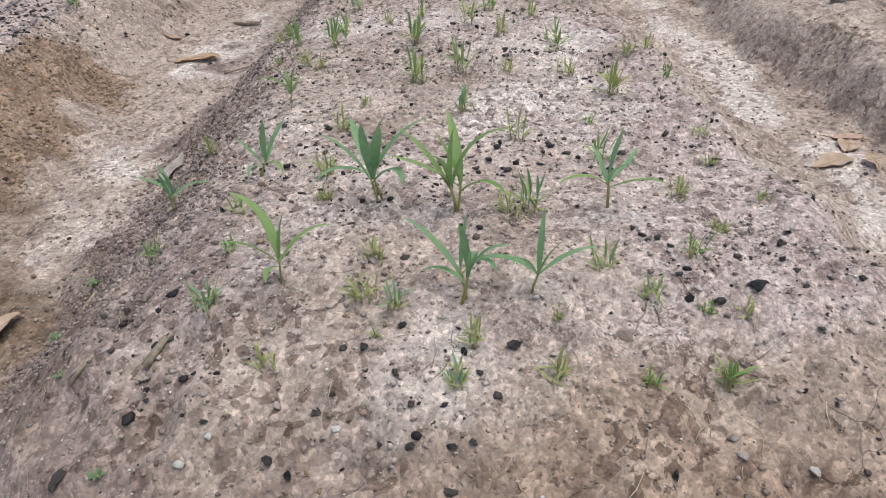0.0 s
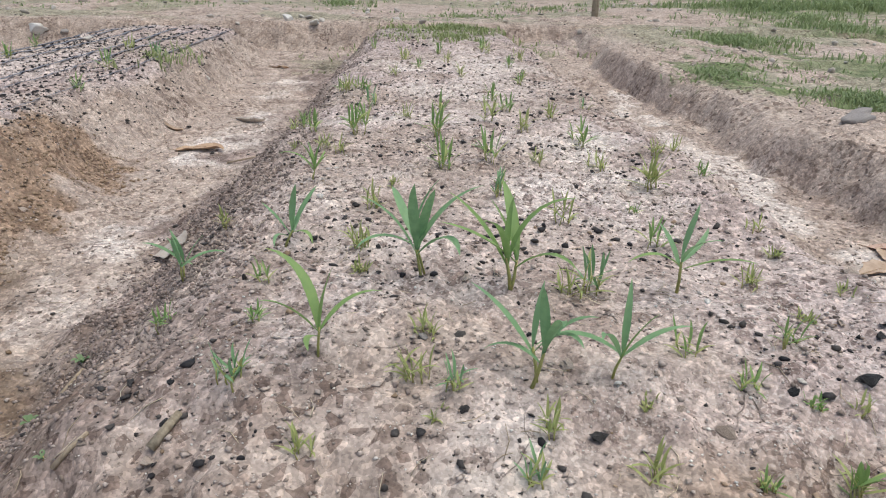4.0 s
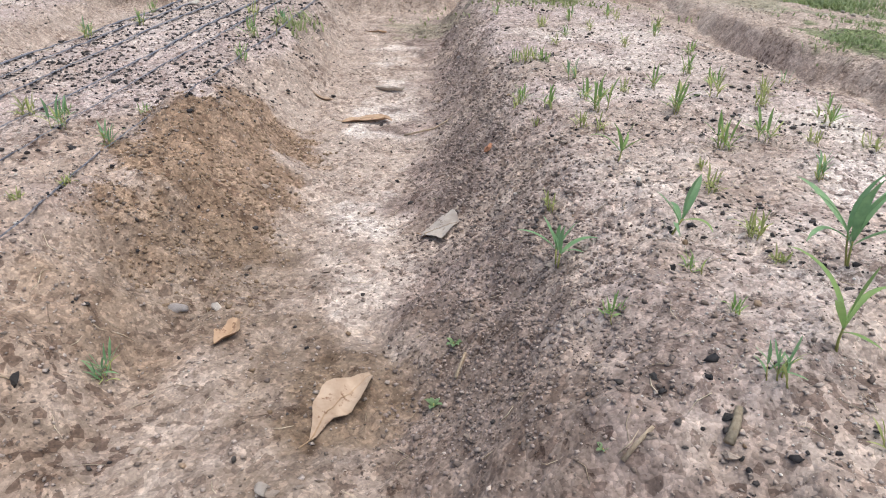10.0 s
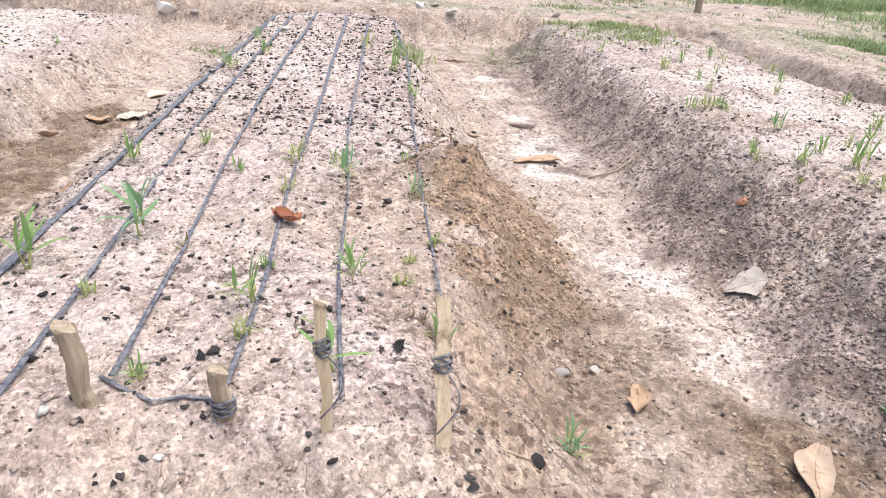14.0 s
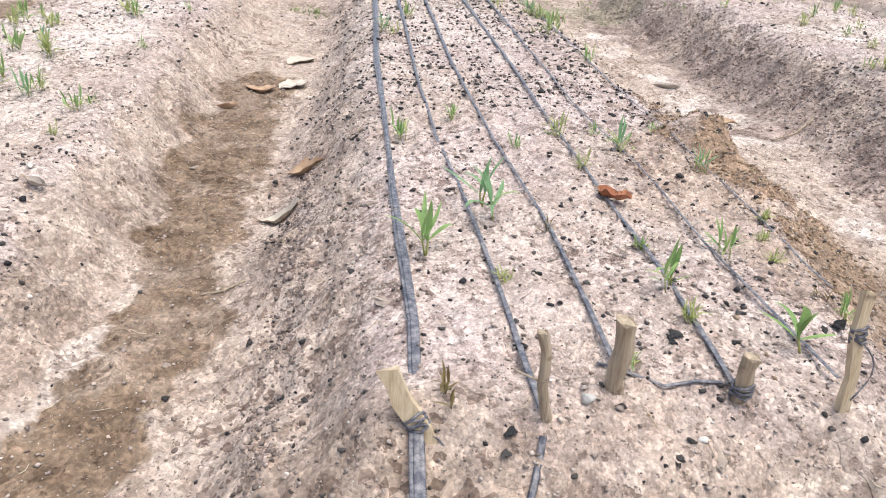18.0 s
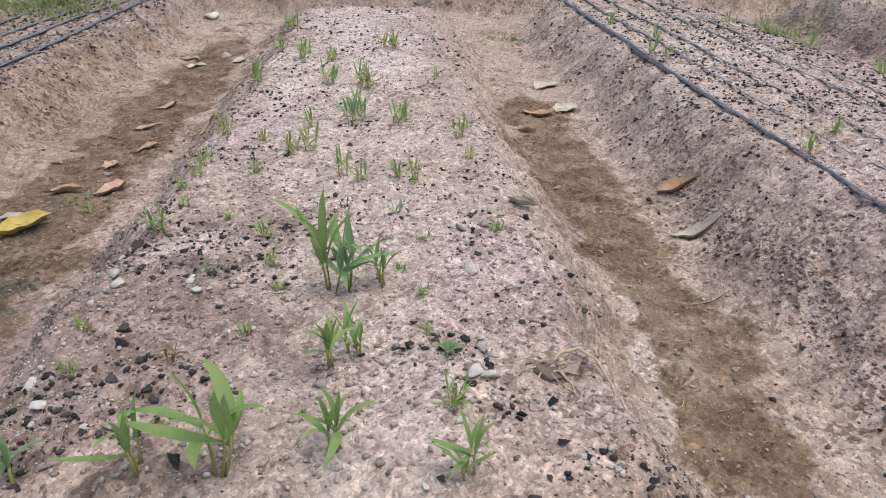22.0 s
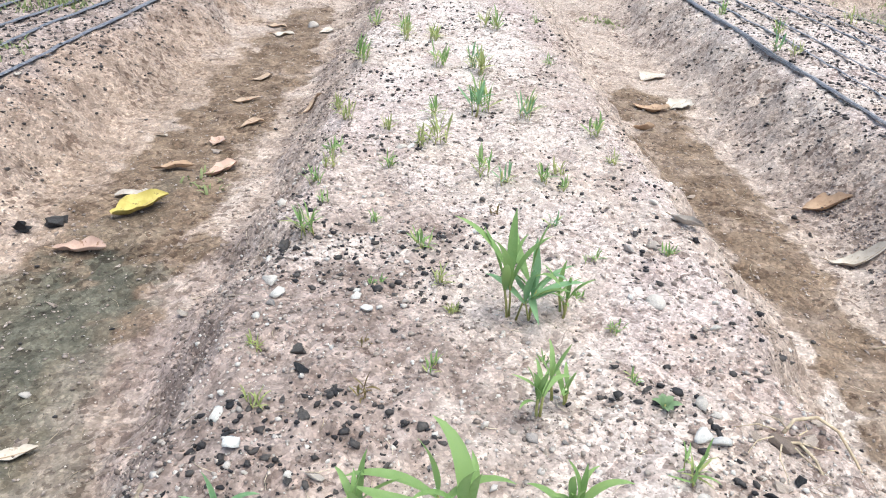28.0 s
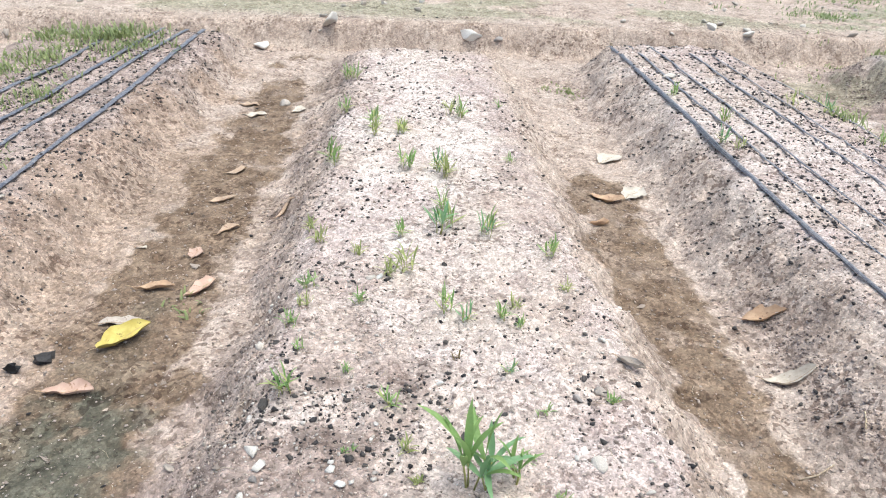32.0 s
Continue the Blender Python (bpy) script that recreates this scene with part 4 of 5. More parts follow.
def pebbles(places):
    for x, y, d in places:
        d = min(0.85 * d, 0.10 if y > 4 else 0.055)
        if rng.random() < 0.16:
            rest("grey_stone", rng.choice(GREYS), x, y, d, "rounded grey stone half sunk in the soil", "stone", "stones")
        else:
            rest("pebble", rng.choice(WHITES if d < 0.035 and rng.random() < 0.35 else PEBBLES), x, y, d, "pale rounded pebble lying on the sandy soil", "stone", "stones")


def charcoal(places):
    for x, y, d in places:
        rest("charcoal_lump", rng.choice(CHARS), x, y, d * 0.85, "black angular lump of charcoal on the soil", "charcoal", "charcoal lumps", 0.1)


pebbles([
    (-7.27, 6.68, 0.168), (-5.48, 3.03, 0.055), (-4.76, 5.06, 0.097), (-4.75, 1.57, 0.027), (-4.73, 1.42, 0.049), (-4.73, 6.77, 0.057),
    (-4.72, 1.26, 0.034), (-4.71, 6.96, 0.207), (-4.55, 0.90, 0.012), (-4.53, 1.84, 0.047), (-4.43, 7.80, 0.321), (-4.40, 2.50, 0.043),
    (-4.37, 2.18, 0.043), (-4.30, 1.72, 0.051), (-4.30, 1.37, 0.023), (-4.29, 1.31, 0.033), (-4.28, 1.63, 0.030), (-4.24, 0.98, 0.018),
    (-4.23, 7.85, 0.117), (-4.17, 1.02, 0.016), (-4.16, 1.19, 0.028), (-4.12, 1.67, 0.023), (-4.12, 1.19, 0.029), (-4.12, 1.65, 0.031),
    (-4.10, 1.05, 0.015), (-4.08, 2.48, 0.043), (-4.05, 2.49, 0.036), (-3.97, 1.22, 0.015), (-3.96, 0.98, 0.014), (-3.90, 7.52, 0.133)])
pebbles([
    (-3.88, 1.95, 0.029), (-3.86, 1.07, 0.016), (-3.82, 1.28, 0.031), (-3.81, 1.10, 0.015), (-3.80, 0.75, 0.028), (-3.75, 0.91, 0.023),
    (-3.71, 1.08, 0.015), (-3.66, 1.05, 0.021), (-3.63, 1.01, 0.022), (-3.63, 1.12, 0.017), (-3.62, 0.88, 0.019), (-3.60, 1.18, 0.028),
    (-3.60, 0.99, 0.018), (-3.60, 0.77, 0.027), (-3.55, 1.36, 0.038), (-3.54, 1.67, 0.054), (-3.54, 1.90, 0.032), (-3.53, 1.34, 0.028),
    (-3.53, 0.99, 0.030), (-3.49, 6.82, 0.152), (-3.47, 1.94, 0.046), (-3.45, 1.59, 0.029), (-3.42, 2.15, 0.039), (-3.42, 1.68, 0.023),
    (-3.40, 1.00, 0.040), (-3.38, 2.07, 0.042), (-3.24, 1.31, 0.020), (-3.23, 6.77, 0.193), (-2.56, 1.72, 0.017), (-2.32, 5.07, 0.153)])
pebbles([
    (-2.04, 7.19, 0.111), (-1.72, 6.79, 0.075), (-1.40, 4.58, 0.059), (-1.37, 1.55, 0.055), (-1.29, 1.56, 0.041), (-1.24, 7.35, 0.129),
    (-1.14, 7.21, 0.120), (-1.08, 0.99, 0.05), (-1.00, 6.95, 0.119), (-0.63, 4.12, 0.038), (-0.35, 1.64, 0.025), (-0.35, 8.77, 0.134),
    (-0.33, 7.27, 0.158), (-0.31, 0.61, 0.017), (-0.29, 0.64, 0.015), (-0.25, 1.38, 0.021), (-0.25, 0.75, 0.020), (-0.17, 0.72, 0.018),
    (-0.13, 0.99, 0.018), (-0.09, 6.86, 0.126), (0.35, 0.66, 0.021), (0.44, 0.65, 0.025), (0.58, 1.44, 0.026), (1.24, 8.44, 0.094), (1.26, 6.52, 0.134),
    (1.79, 3.20, 0.173), (2.00, 6.84, 0.092), (2.16, 6.66, 0.098)])
rest("boulder", lump("boulder", 77, GREYSTONE, 0.5, 0.75, 3, 4, True), 1.44, 2.64, 0.125, "rounded grey boulder lying on the field bank", "stone", "stones")
for bx, by, bd in ((-4.64, 6.82, 0.20), (-5.20, 6.68, 0.15), (-3.47, 6.80, 0.17), (-1.31, 6.97, 0.13), (-1.05, 6.82, 0.12)):
    rest("boulder", lump("boulder", int(80 + bd * 100), WHITES[0].materials[0], 0.5, 0.6, 3, 4, True), bx, by, bd, "pale angular rock on the far bank", "stone", "stones")
charcoal([
    (-5.11, 2.25, 0.060), (-5.055, 2.33, 0.085), (-4.44, 0.92, 0.020), (-4.42, 0.84, 0.014), (-4.32, 1.00, 0.037), (-4.31, 1.12, 0.036),
    (-4.30, 1.89, 0.041), (-4.25, 1.03, 0.046), (-4.22, 0.83, 0.024), (-4.21, 1.04, 0.015), (-4.20, 1.48, 0.039), (-4.16, 1.31, 0.036),
    (-4.04, 1.55, 0.019), (-4.01, 1.29, 0.019), (-4.01, 1.12, 0.030), (-3.89, 2.81, 0.028), (-3.87, 0.86, 0.026), (-3.84, 2.60, 0.033),
    (-3.83, 1.76, 0.027), (-3.76, 0.93, 0.021), (-3.74, 0.75, 0.026), (-3.73, 0.94, 0.017), (-3.73, 1.84, 0.022), (-3.64, 1.06, 0.023),
    (-3.64, 0.99, 0.031), (-3.63, 1.39, 0.025), (-3.60, 1.41, 0.018), (-3.60, 0.94, 0.022), (-3.57, 0.78, 0.054), (-3.56, 0.94, 0.024)])
charcoal([
    (-3.52, 1.03, 0.031), (-3.50, 0.98, 0.021), (-3.49, 1.06, 0.016), (-3.46, 1.12, 0.022), (-2.38, 1.07, 0.029), (-2.14, 1.03, 0.015),
    (-2.11, 1.06, 0.017), (-2.05, 1.28, 0.036), (-1.75, 1.28, 0.037), (-1.65, 1.05, 0.031), (-1.52, 1.17, 0.043), (-0.54, 0.68, 0.033),
    (-0.54, 0.63, 0.032), (-0.48, 0.63, 0.020), (-0.45, 0.86, 0.021), (-0.42, 1.19, 0.019), (-0.34, 0.72, 0.014), (-0.28, 0.82, 0.014),
    (-0.26, 0.69, 0.027), (-0.23, 0.67, 0.021), (-0.20, 0.74, 0.019), (-0.19, 0.71, 0.014), (-0.11, 0.69, 0.013), (-0.08, 0.99, 0.021),
    (-0.08, 0.85, 0.021), (-0.07, 0.68, 0.023), (-0.02, 0.63, 0.022), (0.00, 0.84, 0.016), (0.01, 0.68, 0.021), (0.08, 0.82, 0.028)])
charcoal([
    (0.26, 0.64, 0.018), (0.34, 1.14, 0.014), (0.37, 0.60, 0.015), (0.44, 0.89, 0.036), (0.45, 0.73, 0.016), (0.50, 0.81, 0.017), (0.51, 0.98, 0.019)])


# ---- strings over the second and fourth bed ----
def bed_string(places, width, label, seed, lift=0.005):
    r = random.Random(seed)
    xs, ys = [p[0] for p in places], [p[1] for p in places]
    y, pts, radii = min(ys), [], []
    order = sorted(zip(ys, xs))
    while y < max(ys):
        x = float(np.interp(y, [o[0] for o in order], [o[1] for o in order])) + 0.004 * float(vnoise(y, seed, 0.5, 81))
        buried = -0.007 * max(0.0, float(vnoise(y, seed * 3.3, 0.30, 82)) + 0.10) * (1 - 0.8 * min(1.0, max(0.0, (y - 1.8) / 1.2)))
        pts.append(Vector((x, y, height(x, y) + lift + buried)))
        radii.append(width / 2 * (1 + 0.09 * float(vnoise(y, seed * 1.7, 0.12, 83))) * (1.25 - 0.35 * min(1.0, max(0.0, (y - 1.2) / 1.0)) + 1.4 * min(1.0, max(0.0, (y - 2.2) / 2.5))))
        y += 0.03 + 0.008 * y
    flat = [sum(q.z for q in pts[max(0, i - 5):i + 6]) / len(pts[max(0, i - 5):i + 6]) for i in range(len(pts))]
    for q, z in zip(pts, flat):
        q.z = 0.75 * z + 0.25 * q.z + 0.005
    v, f = tube(pts, radii, 8, 0.22)
    ob = new("bed_string", mesh_of("bed_string", v, f, PLASTIC))
    return tagged(ob, label, "string", "strings along the beds")


BLACK = "black plastic strip stretched along the seedbed, dusted with soil"
for off, seed in ((-0.0065, 1), (0.0, 11), (0.007, 12)):
    bed_string([(-2.52 + off, 0.95), (-2.50 + 0.8 * off, 1.34), (-2.50 + off, 1.66), (-2.50 + 0.5 * off, 2.25), (-2.50 + off, 3.2), (-2.43 + off, 6.2)], 0.0078, BLACK, 1, 0.005 + 0.001 * (seed == 11))
bed_string([(-2.33, 1.10), (-2.33, 1.42), (-2.34, 1.78), (-2.36, 2.3), (-2.36, 3.2), (-2.30, 6.2)], 0.0085, BLACK, 2)
bed_string([(-2.19, 1.20), (-2.18, 1.66), (-2.20, 2.25), (-2.21, 3.1), (-2.15, 6.2)], 0.008, BLACK, 3)
bed_string([(-2.02, 1.14), (-2.00, 1.52), (-2.00, 2.15), (-1.97, 3.3), (-1.92, 6.2)], 0.0085, BLACK, 4)
bed_string([(-1.84, 1.14), (-1.86, 1.58), (-1.85, 2.0), (-1.86, 2.6), (-1.82, 4.0), (-1.76, 6.2)], 0.006, BLACK, 5)
bed_string([(-1.66, 1.45), (-1.66, 1.98), (-1.63, 2.87), (-1.58, 4.0), (-1.58, 6.1)], 0.0055, BLACK, 6)
bed_string([(-5.54, 1.3), (-5.52, 3.0), (-5.53, 4.6), (-5.56, 6.3)], 0.016, BLACK, 7)
bed_string([(-5.76, 1.3), (-5.75, 3.5), (-5.74, 4.6), (-5.68, 6.3)], 0.015, BLACK, 8)
bed_string([(-5.95, 1.3), (-5.92, 3.9), (-5.88, 5.0), (-5.86, 6.3)], 0.015, BLACK, 9)
bed_string([(-6.18, 1.3), (-6.17, 4.3), (-6.12, 5.0), (-6.15, 6.3)], 0.015, BLACK, 10)


def loose_strip(points, width, label):
    pts = [Vector((x, y, height(x, y) + 0.006)) for x, y in points]
    v, f = tube(pts, [width / 2] * len(pts), 6, 0.4)
    return tagged(new("plastic_strip", mesh_of("plastic_strip", v, f, PLASTIC)), label, "strip", "strings along the beds")


loose_strip([(-2.21, 1.215), (-2.17, 1.175), (-2.12, 1.155), (-2.07, 1.150), (-2.02, 1.145)], 0.008, "crumpled black plastic strip between two stakes")
loose_strip([(-2.335, 1.06), (-2.355, 1.01), (-2.38, 0.96), (-2.42, 0.90)], 0.011, "loose end of a black plastic strip by a stake")


# ---- stakes ----
def stake(base, top, wide, thick, mat, label, tie=None, round_=False, twig=False):
    x, y = base
    z0 = height(x, y)
    ob = thing("stake", x, y, z0)
    tip = Vector((top[0] - x, top[1] - y, top[2] - z0))
    foot = -0.12 * tip.normalized()
    d = (tip - foot).normalized()
    side = d.cross(Vector((0, 1, 0))).normalized()
    deep = side.cross(d)
    bm = bmesh.new()
    rings, sides, steps = [], 10 if round_ else 4, 9
    for i in range(steps + 1):
        p = foot.lerp(tip, i / steps) + side * 0.003 * math.sin(i * 1.7 + x * 9)
        k = 1 + 0.07 * math.sin(i * 2.3 + y * 5)
        ring = []
        for j in range(sides):
            if round_:
                c = 2 * math.pi * j / sides
                q = side * math.cos(c) * wide / 2 + deep * math.sin(c) * thick / 2
            else:
                q = side * ((-1, 1, 1, -1)[j]) * wide / 2 + deep * ((-1, -1, 1, 1)[j]) * thick / 2
            lift = d * (0.35 * wide * (q.dot(side) / wide) + 0.004 * math.sin(j * 2.1)) if i == steps else Vector()
            ring.append(bm.verts.new(p + q * k + lift))
        rings.append(ring)
    for a, b in zip(rings, rings[1:]):
        for j in range(sides):
            bm.faces.new((a[j], a[(j + 1) % sides], b[(j + 1) % sides], b[j]))
    bm.faces.new(rings[-1])
    bm.faces.new(list(reversed(rings[0])))
    bmesh.ops.bevel(bm, geom=[e for e in bm.edges if not round_ and e.calc_face_angle(0) > 0.6], offset=0.0015, segments=1, affect="EDGES")
    me = bpy.data.meshes.new("shaft")
    bm.to_mesh(me)
    bm.free()
    me.materials.append(mat)
    part("shaft", me, ob)
    if tie is not None:
        p, pts = tip * tie, []
        for i in range(40):
            c = i / 40 * 2 * math.pi * 5
            pts.append(p + side * math.cos(c) * (wide / 2 + 0.003) + deep * math.sin(c) * (thick / 2 + 0.003) + d * (0.026 * (i / 40 - 0.5) + 0.004 * math.sin(i * 1.9)))
        v, f = tube(pts, [0.0024] * len(pts), 5)
        part("tie", mesh_of("tie", v, f, PLASTIC), ob, "black string wound round the stake")
        loop = [p + side * (wide / 2) - side * 0.035 * math.sin(s * math.pi) - d * 0.10 * s + deep * -0.02 * s for s in np.linspace(0, 1, 9)]
        v, f = tube(loop, [0.0015] * 9, 5)
        part("string_end", mesh_of("string_end", v, f, PLASTIC), ob)
    if twig:
        a = tip * 0.45
        v, f = tube([a, a + Vector((-0.02, -0.005, 0.012)), a + Vector((-0.05, -0.005, 0.030))], [0.002, 0.0016, 0.001], 5)
        part("twig", mesh_of("twig", v, f, BARK), ob)
    return tagged(ob, label, "stake", "stakes at the end of the bed")


stake((-2.503, 1.097), (-2.554, 1.120, 0.299), 0.028, 0.013, WOOD, "short pale split-wood stake leaning beside a black strip", 0.15)
stake((-2.328, 1.087), (-2.347, 1.078, 0.382), 0.016, 0.014, BARK, "thin leaning wooden stick with a side twig", None, True, True)
stake((-2.207, 1.142), (-2.211, 1.128, 0.364), 0.030, 0.028, BARK, "thick round cut stick stuck in the seedbed", None, True)
stake((-2.010, 1.126), (-2.015, 1.116, 0.302), 0.028, 0.020, BARK, "short stump of a wooden stake with plastic around", 0.25, True)
stake((-1.860, 1.090), (-1.874, 1.110, 0.415), 0.016, 0.012, WOOD, "slim wooden stake wrapped with black string", 0.66)
stake((-1.692, 1.100), (-1.696, 1.180, 0.385), 0.021, 0.010, WOOD, "flat pale wooden stake tied with black string", 0.56)
for fx, fy, fh in ((-2.36, 6.30, 0.16), (-2.20, 6.36, 0.13), (-2.02, 6.34, 0.11), (-1.86, 6.30, 0.13), (-6.10, 6.6, 0.20), (-5.95, 6.62, 0.18), (-5.82, 6.6, 0.16), (-5.52, 6.5, 0.14)):
    stake((fx, fy), (fx + rng.uniform(-0.02, 0.02), fy, height(fx, fy) + fh), 0.022, 0.020, BARK, "small dark stick marking the far end of a seedbed", None, True)


def fence_post(x, y, tall):
    z = height(x, y)
    ob = thing("post", x, y, z)
    pts = [Vector((0.004 * math.sin(i), 0.003 * math.cos(2 * i), -0.15 + (tall + 0.15) * i / 9)) for i in range(10)]
    v, f = tube(pts, [0.038 - 0.001 * i + 0.002 * math.sin(3 * i) for i in range(10)], 12)
    part("shaft", mesh_of("shaft", v, f, POSTWOOD), ob)
    return tagged(ob, "weathered round wooden post standing in the stony field", "post")


fence_post(1.70, 7.90, 1.4)


# ---- scattered bits ----
def ico_shape():
    bm = bmesh.new()
    bmesh.ops.create_icosphere(bm, subdivisions=1, radius=0.5)
    v = np.array([tuple(p.co) for p in bm.verts])
    f = np.array([[p.index for p in q.verts] for q in bm.faces])
    bm.free()
    return v, f


OCTA = (np.array([(0.5, 0, 0), (0, 0.5, 0), (-0.5, 0, 0), (0, -0.5, 0), (0, 0, 0.4), (0, 0, -0.4)]),
        np.array([(0, 1, 4), (1, 2, 4), (2, 3, 4), (3, 0, 4), (1, 0, 5), (2, 1, 5), (3, 2, 5), (0, 3, 5)]))


def scatter(name, count, sizes, weight, mat, label, category, seed, shape=OCTA, box=(-6.3, 1.6, 0.48, 7.5), stretch=(0.7, 1.3), flat=0.75):
    """Many little pieces on the ground, thicker where weight(x, y, bedshares) is high."""
    r = np.random.RandomState(seed)
    xs, ys = np.zeros(0), np.zeros(0)
    while len(xs) < count:
        n = count * 3
        y = box[2] * (box[3] / box[2]) ** r.rand(n) ** 1.1
        x = box[0] + (box[1] - box[0]) * r.rand(n)
        keep = r.rand(n) < weight(x, y) * np.clip(y / 1.5, 0.35, 1.0)
        xs, ys = np.concatenate([xs, x[keep]]), np.concatenate([ys, y[keep]])
    xs, ys = xs[:count], ys[:count]
    zs = land(xs, ys)
    zs = zs + relief(xs, ys, zs)
    d = sizes[0] * (sizes[1] / sizes[0]) ** (r.rand(count) ** 2.2) * (1 + 0.10 * np.clip(ys - 1.5, 0, 4))
    base, faces = shape
    k = len(base)
    v = np.repeat(base[None], count, 0) * (1 + 0.95 * (r.rand(count, k, 1) - 0.5)) + 0.16 * (r.rand(count, k, 3) - 0.5)
    v = v * (stretch[0] + (stretch[1] - stretch[0]) * r.rand(count, 1, 3))
    v[:, :, 2] *= flat
    a = r.rand(count) * 6.283
    c, s = np.cos(a)[:, None], np.sin(a)[:, None]
    v = np.stack([v[:, :, 0] * c - v[:, :, 1] * s, v[:, :, 0] * s + v[:, :, 1] * c, v[:, :, 2]], -1) * d[:, None, None]
    v += np.stack([xs, ys, zs + 0.18 * d], -1)[:, None, :]
    f = (faces[None] + k * np.arange(count)[:, None, None]).reshape(-1, 3)
    me = bpy.data.meshes.new(name)
    me.vertices.add(count * k)
    me.vertices.foreach_set("co", v.astype(np.float32).ravel())
    me.loops.add(f.size)
    me.loops.foreach_set("vertex_index", f.astype(np.int32).ravel())
    me.polygons.add(len(f))
    me.polygons.foreach_set("loop_start", np.arange(0, f.size, 3, dtype=np.int32))
    me.update(calc_edges=True)
    me.materials.append(mat)
    return tagged(new(name, me), label, category, kind="stuff")


def on_beds(x, y):
    return np.maximum.reduce([bed_share(x, y, b) for b in BEDS.values()])


def flank_of(x, y, key, left):
    b = BEDS[key]
    s = bed_share(x, y, b)
    middle = (np.interp(y, b["y"], b["ls"]) + np.interp(y, b["y"], b["rs"])) / 2
    return np.clip(4 * s * (1 - s), 0, 1) * ((x < middle) if left else (x > middle)) * step(y, b["front"][1] - 0.12, b["front"][1] + 0.12)


def patchy(x, y, cell, seed, lo=-0.3, hi=0.5):
    return step(fbm(x, y, cell, seed, 3), lo, hi)


ICO = ico_shape()
scatter("soil_crumbs", 95000, (0.0024, 0.012), lambda x, y: 0.34 + 0.5 * on_beds(x, y) * patchy(x, y, 0.3, 91), CRUMB,
        "loose crumbs of dry sandy soil scattered over the ground", "soil crumbs", 101)
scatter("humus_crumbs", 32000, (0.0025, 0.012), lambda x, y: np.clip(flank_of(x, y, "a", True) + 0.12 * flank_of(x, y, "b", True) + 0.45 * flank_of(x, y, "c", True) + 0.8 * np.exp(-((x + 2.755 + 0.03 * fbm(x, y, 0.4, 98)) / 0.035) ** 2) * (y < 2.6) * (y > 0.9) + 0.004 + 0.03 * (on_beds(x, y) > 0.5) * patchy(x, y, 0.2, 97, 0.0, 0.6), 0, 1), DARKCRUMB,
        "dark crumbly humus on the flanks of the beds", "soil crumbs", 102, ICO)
scatter("red_soil_crumbs", 4000, (0.003, 0.013), lambda x, y: blob(x, y, -1.42, 2.2, 0.24, 0.8, 17) + 0.08 * blob(x, y, 0.17, 0.55, 0.25, 0.15, 18) + 0.004, REDCRUMB,
        "loose reddish soil crumbs on the heap", "soil crumbs", 103, ICO, box=(-2.2, 0.8, 0.48, 3.6))
scatter("white_grit", 26000, (0.0018, 0.0060), lambda x, y: 0.08 + 0.9 * step(on_beds(x, y), 0.6, 0.95) * patchy(x, y, 0.25, 92), GRIT,
        "white grains of grit strewn on the seedbeds", "grit", 104)


def char_weight(x, y):
    sb, sc, sa, sd = (bed_share(x, y, BEDS[k]) for k in "bcad")
    w = 0.30 * step(sa, 0.5, 0.95) * patchy(x, y, 0.22, 93, -0.1, 0.6) + sb * step(y, 2.3, 2.9) * patchy(x, y, 0.3, 94, -0.8, 0.3) * 0.9
    w = w + 0.12 * sb + 0.45 * step(sc, 0.4, 0.9) * (1 + 3.6 * (y < 2.0) * (x < -3.85) + 1.0 * (y < 1.4)) * patchy(x, y, 0.25, 95, -0.3, 0.6) + 0.9 * sd
    return np.clip(w + 0.012 + 0.10 * flank_of(x, y, "b", True), 0, 1)


scatter("charcoal_flecks", 27000, (0.0030, 0.016), char_weight, FLECK, "black charcoal flecks scattered over the seedbeds", "charcoal flecks", 105, ICO, flat=0.6, stretch=(0.5, 1.4))
scatter("field_stones", 1100, (0.012, 0.06), lambda x, y: ((y > 6.9) | (x > 1.5)) * 0.9, stone_material("field_stone", (0.28, 0.24, 0.20), (0.54, 0.49, 0.44), 0.85, True), "pale stones strewn over the far field", "stones", 106, ICO, box=(-9.0, 9.0, 1.2, 20.0))


scatter("small_pebbles", 3000, (0.003, 0.012), lambda x, y: step(bed_share(x, y, BEDS["c"]), 0.05, 0.5) * ((y < 1.5) * 0.9 + 0.5 * (x < -4.0) * (y < 2.6) + 0.06) + 0.10 * on_beds(x, y) * patchy(x, y, 0.3, 96, 0.1, 0.6), stone_material("small_pebbles", (0.24, 0.20, 0.17), (0.58, 0.53, 0.49), 0.85, True),
        "small pale pebbles mixed into the bed soil", "pebbles", 107, ICO)


def loose_lumps(count, low, high, weight, make, seed):
    """Single lumps laid where weight is high."""
    r = np.random.RandomState(seed)
    done = 0
    while done < count:
        y, x = 0.62 * (4.2 / 0.62) ** r.rand(), -5.0 + 5.7 * r.rand()
        if r.rand() < float(weight(np.array([x]), np.array([y]))[0]):
            make([(x, y, low * (high / low) ** r.rand())])
            done += 1


CLODS = [lump("soil_clod", 63 + k, stone_material("soil_clod", (0.24, 0.19, 0.155), (0.42, 0.345, 0.29), 0.95), 0.8, 0.7, 2, 3) for k in range(4)]


def clods(places):
    for x, y, d in places:
        rest("soil_clod", rng.choice(CLODS), x, y, d, "rough clod of dry sandy soil lying loose", "clod", "soil clods")


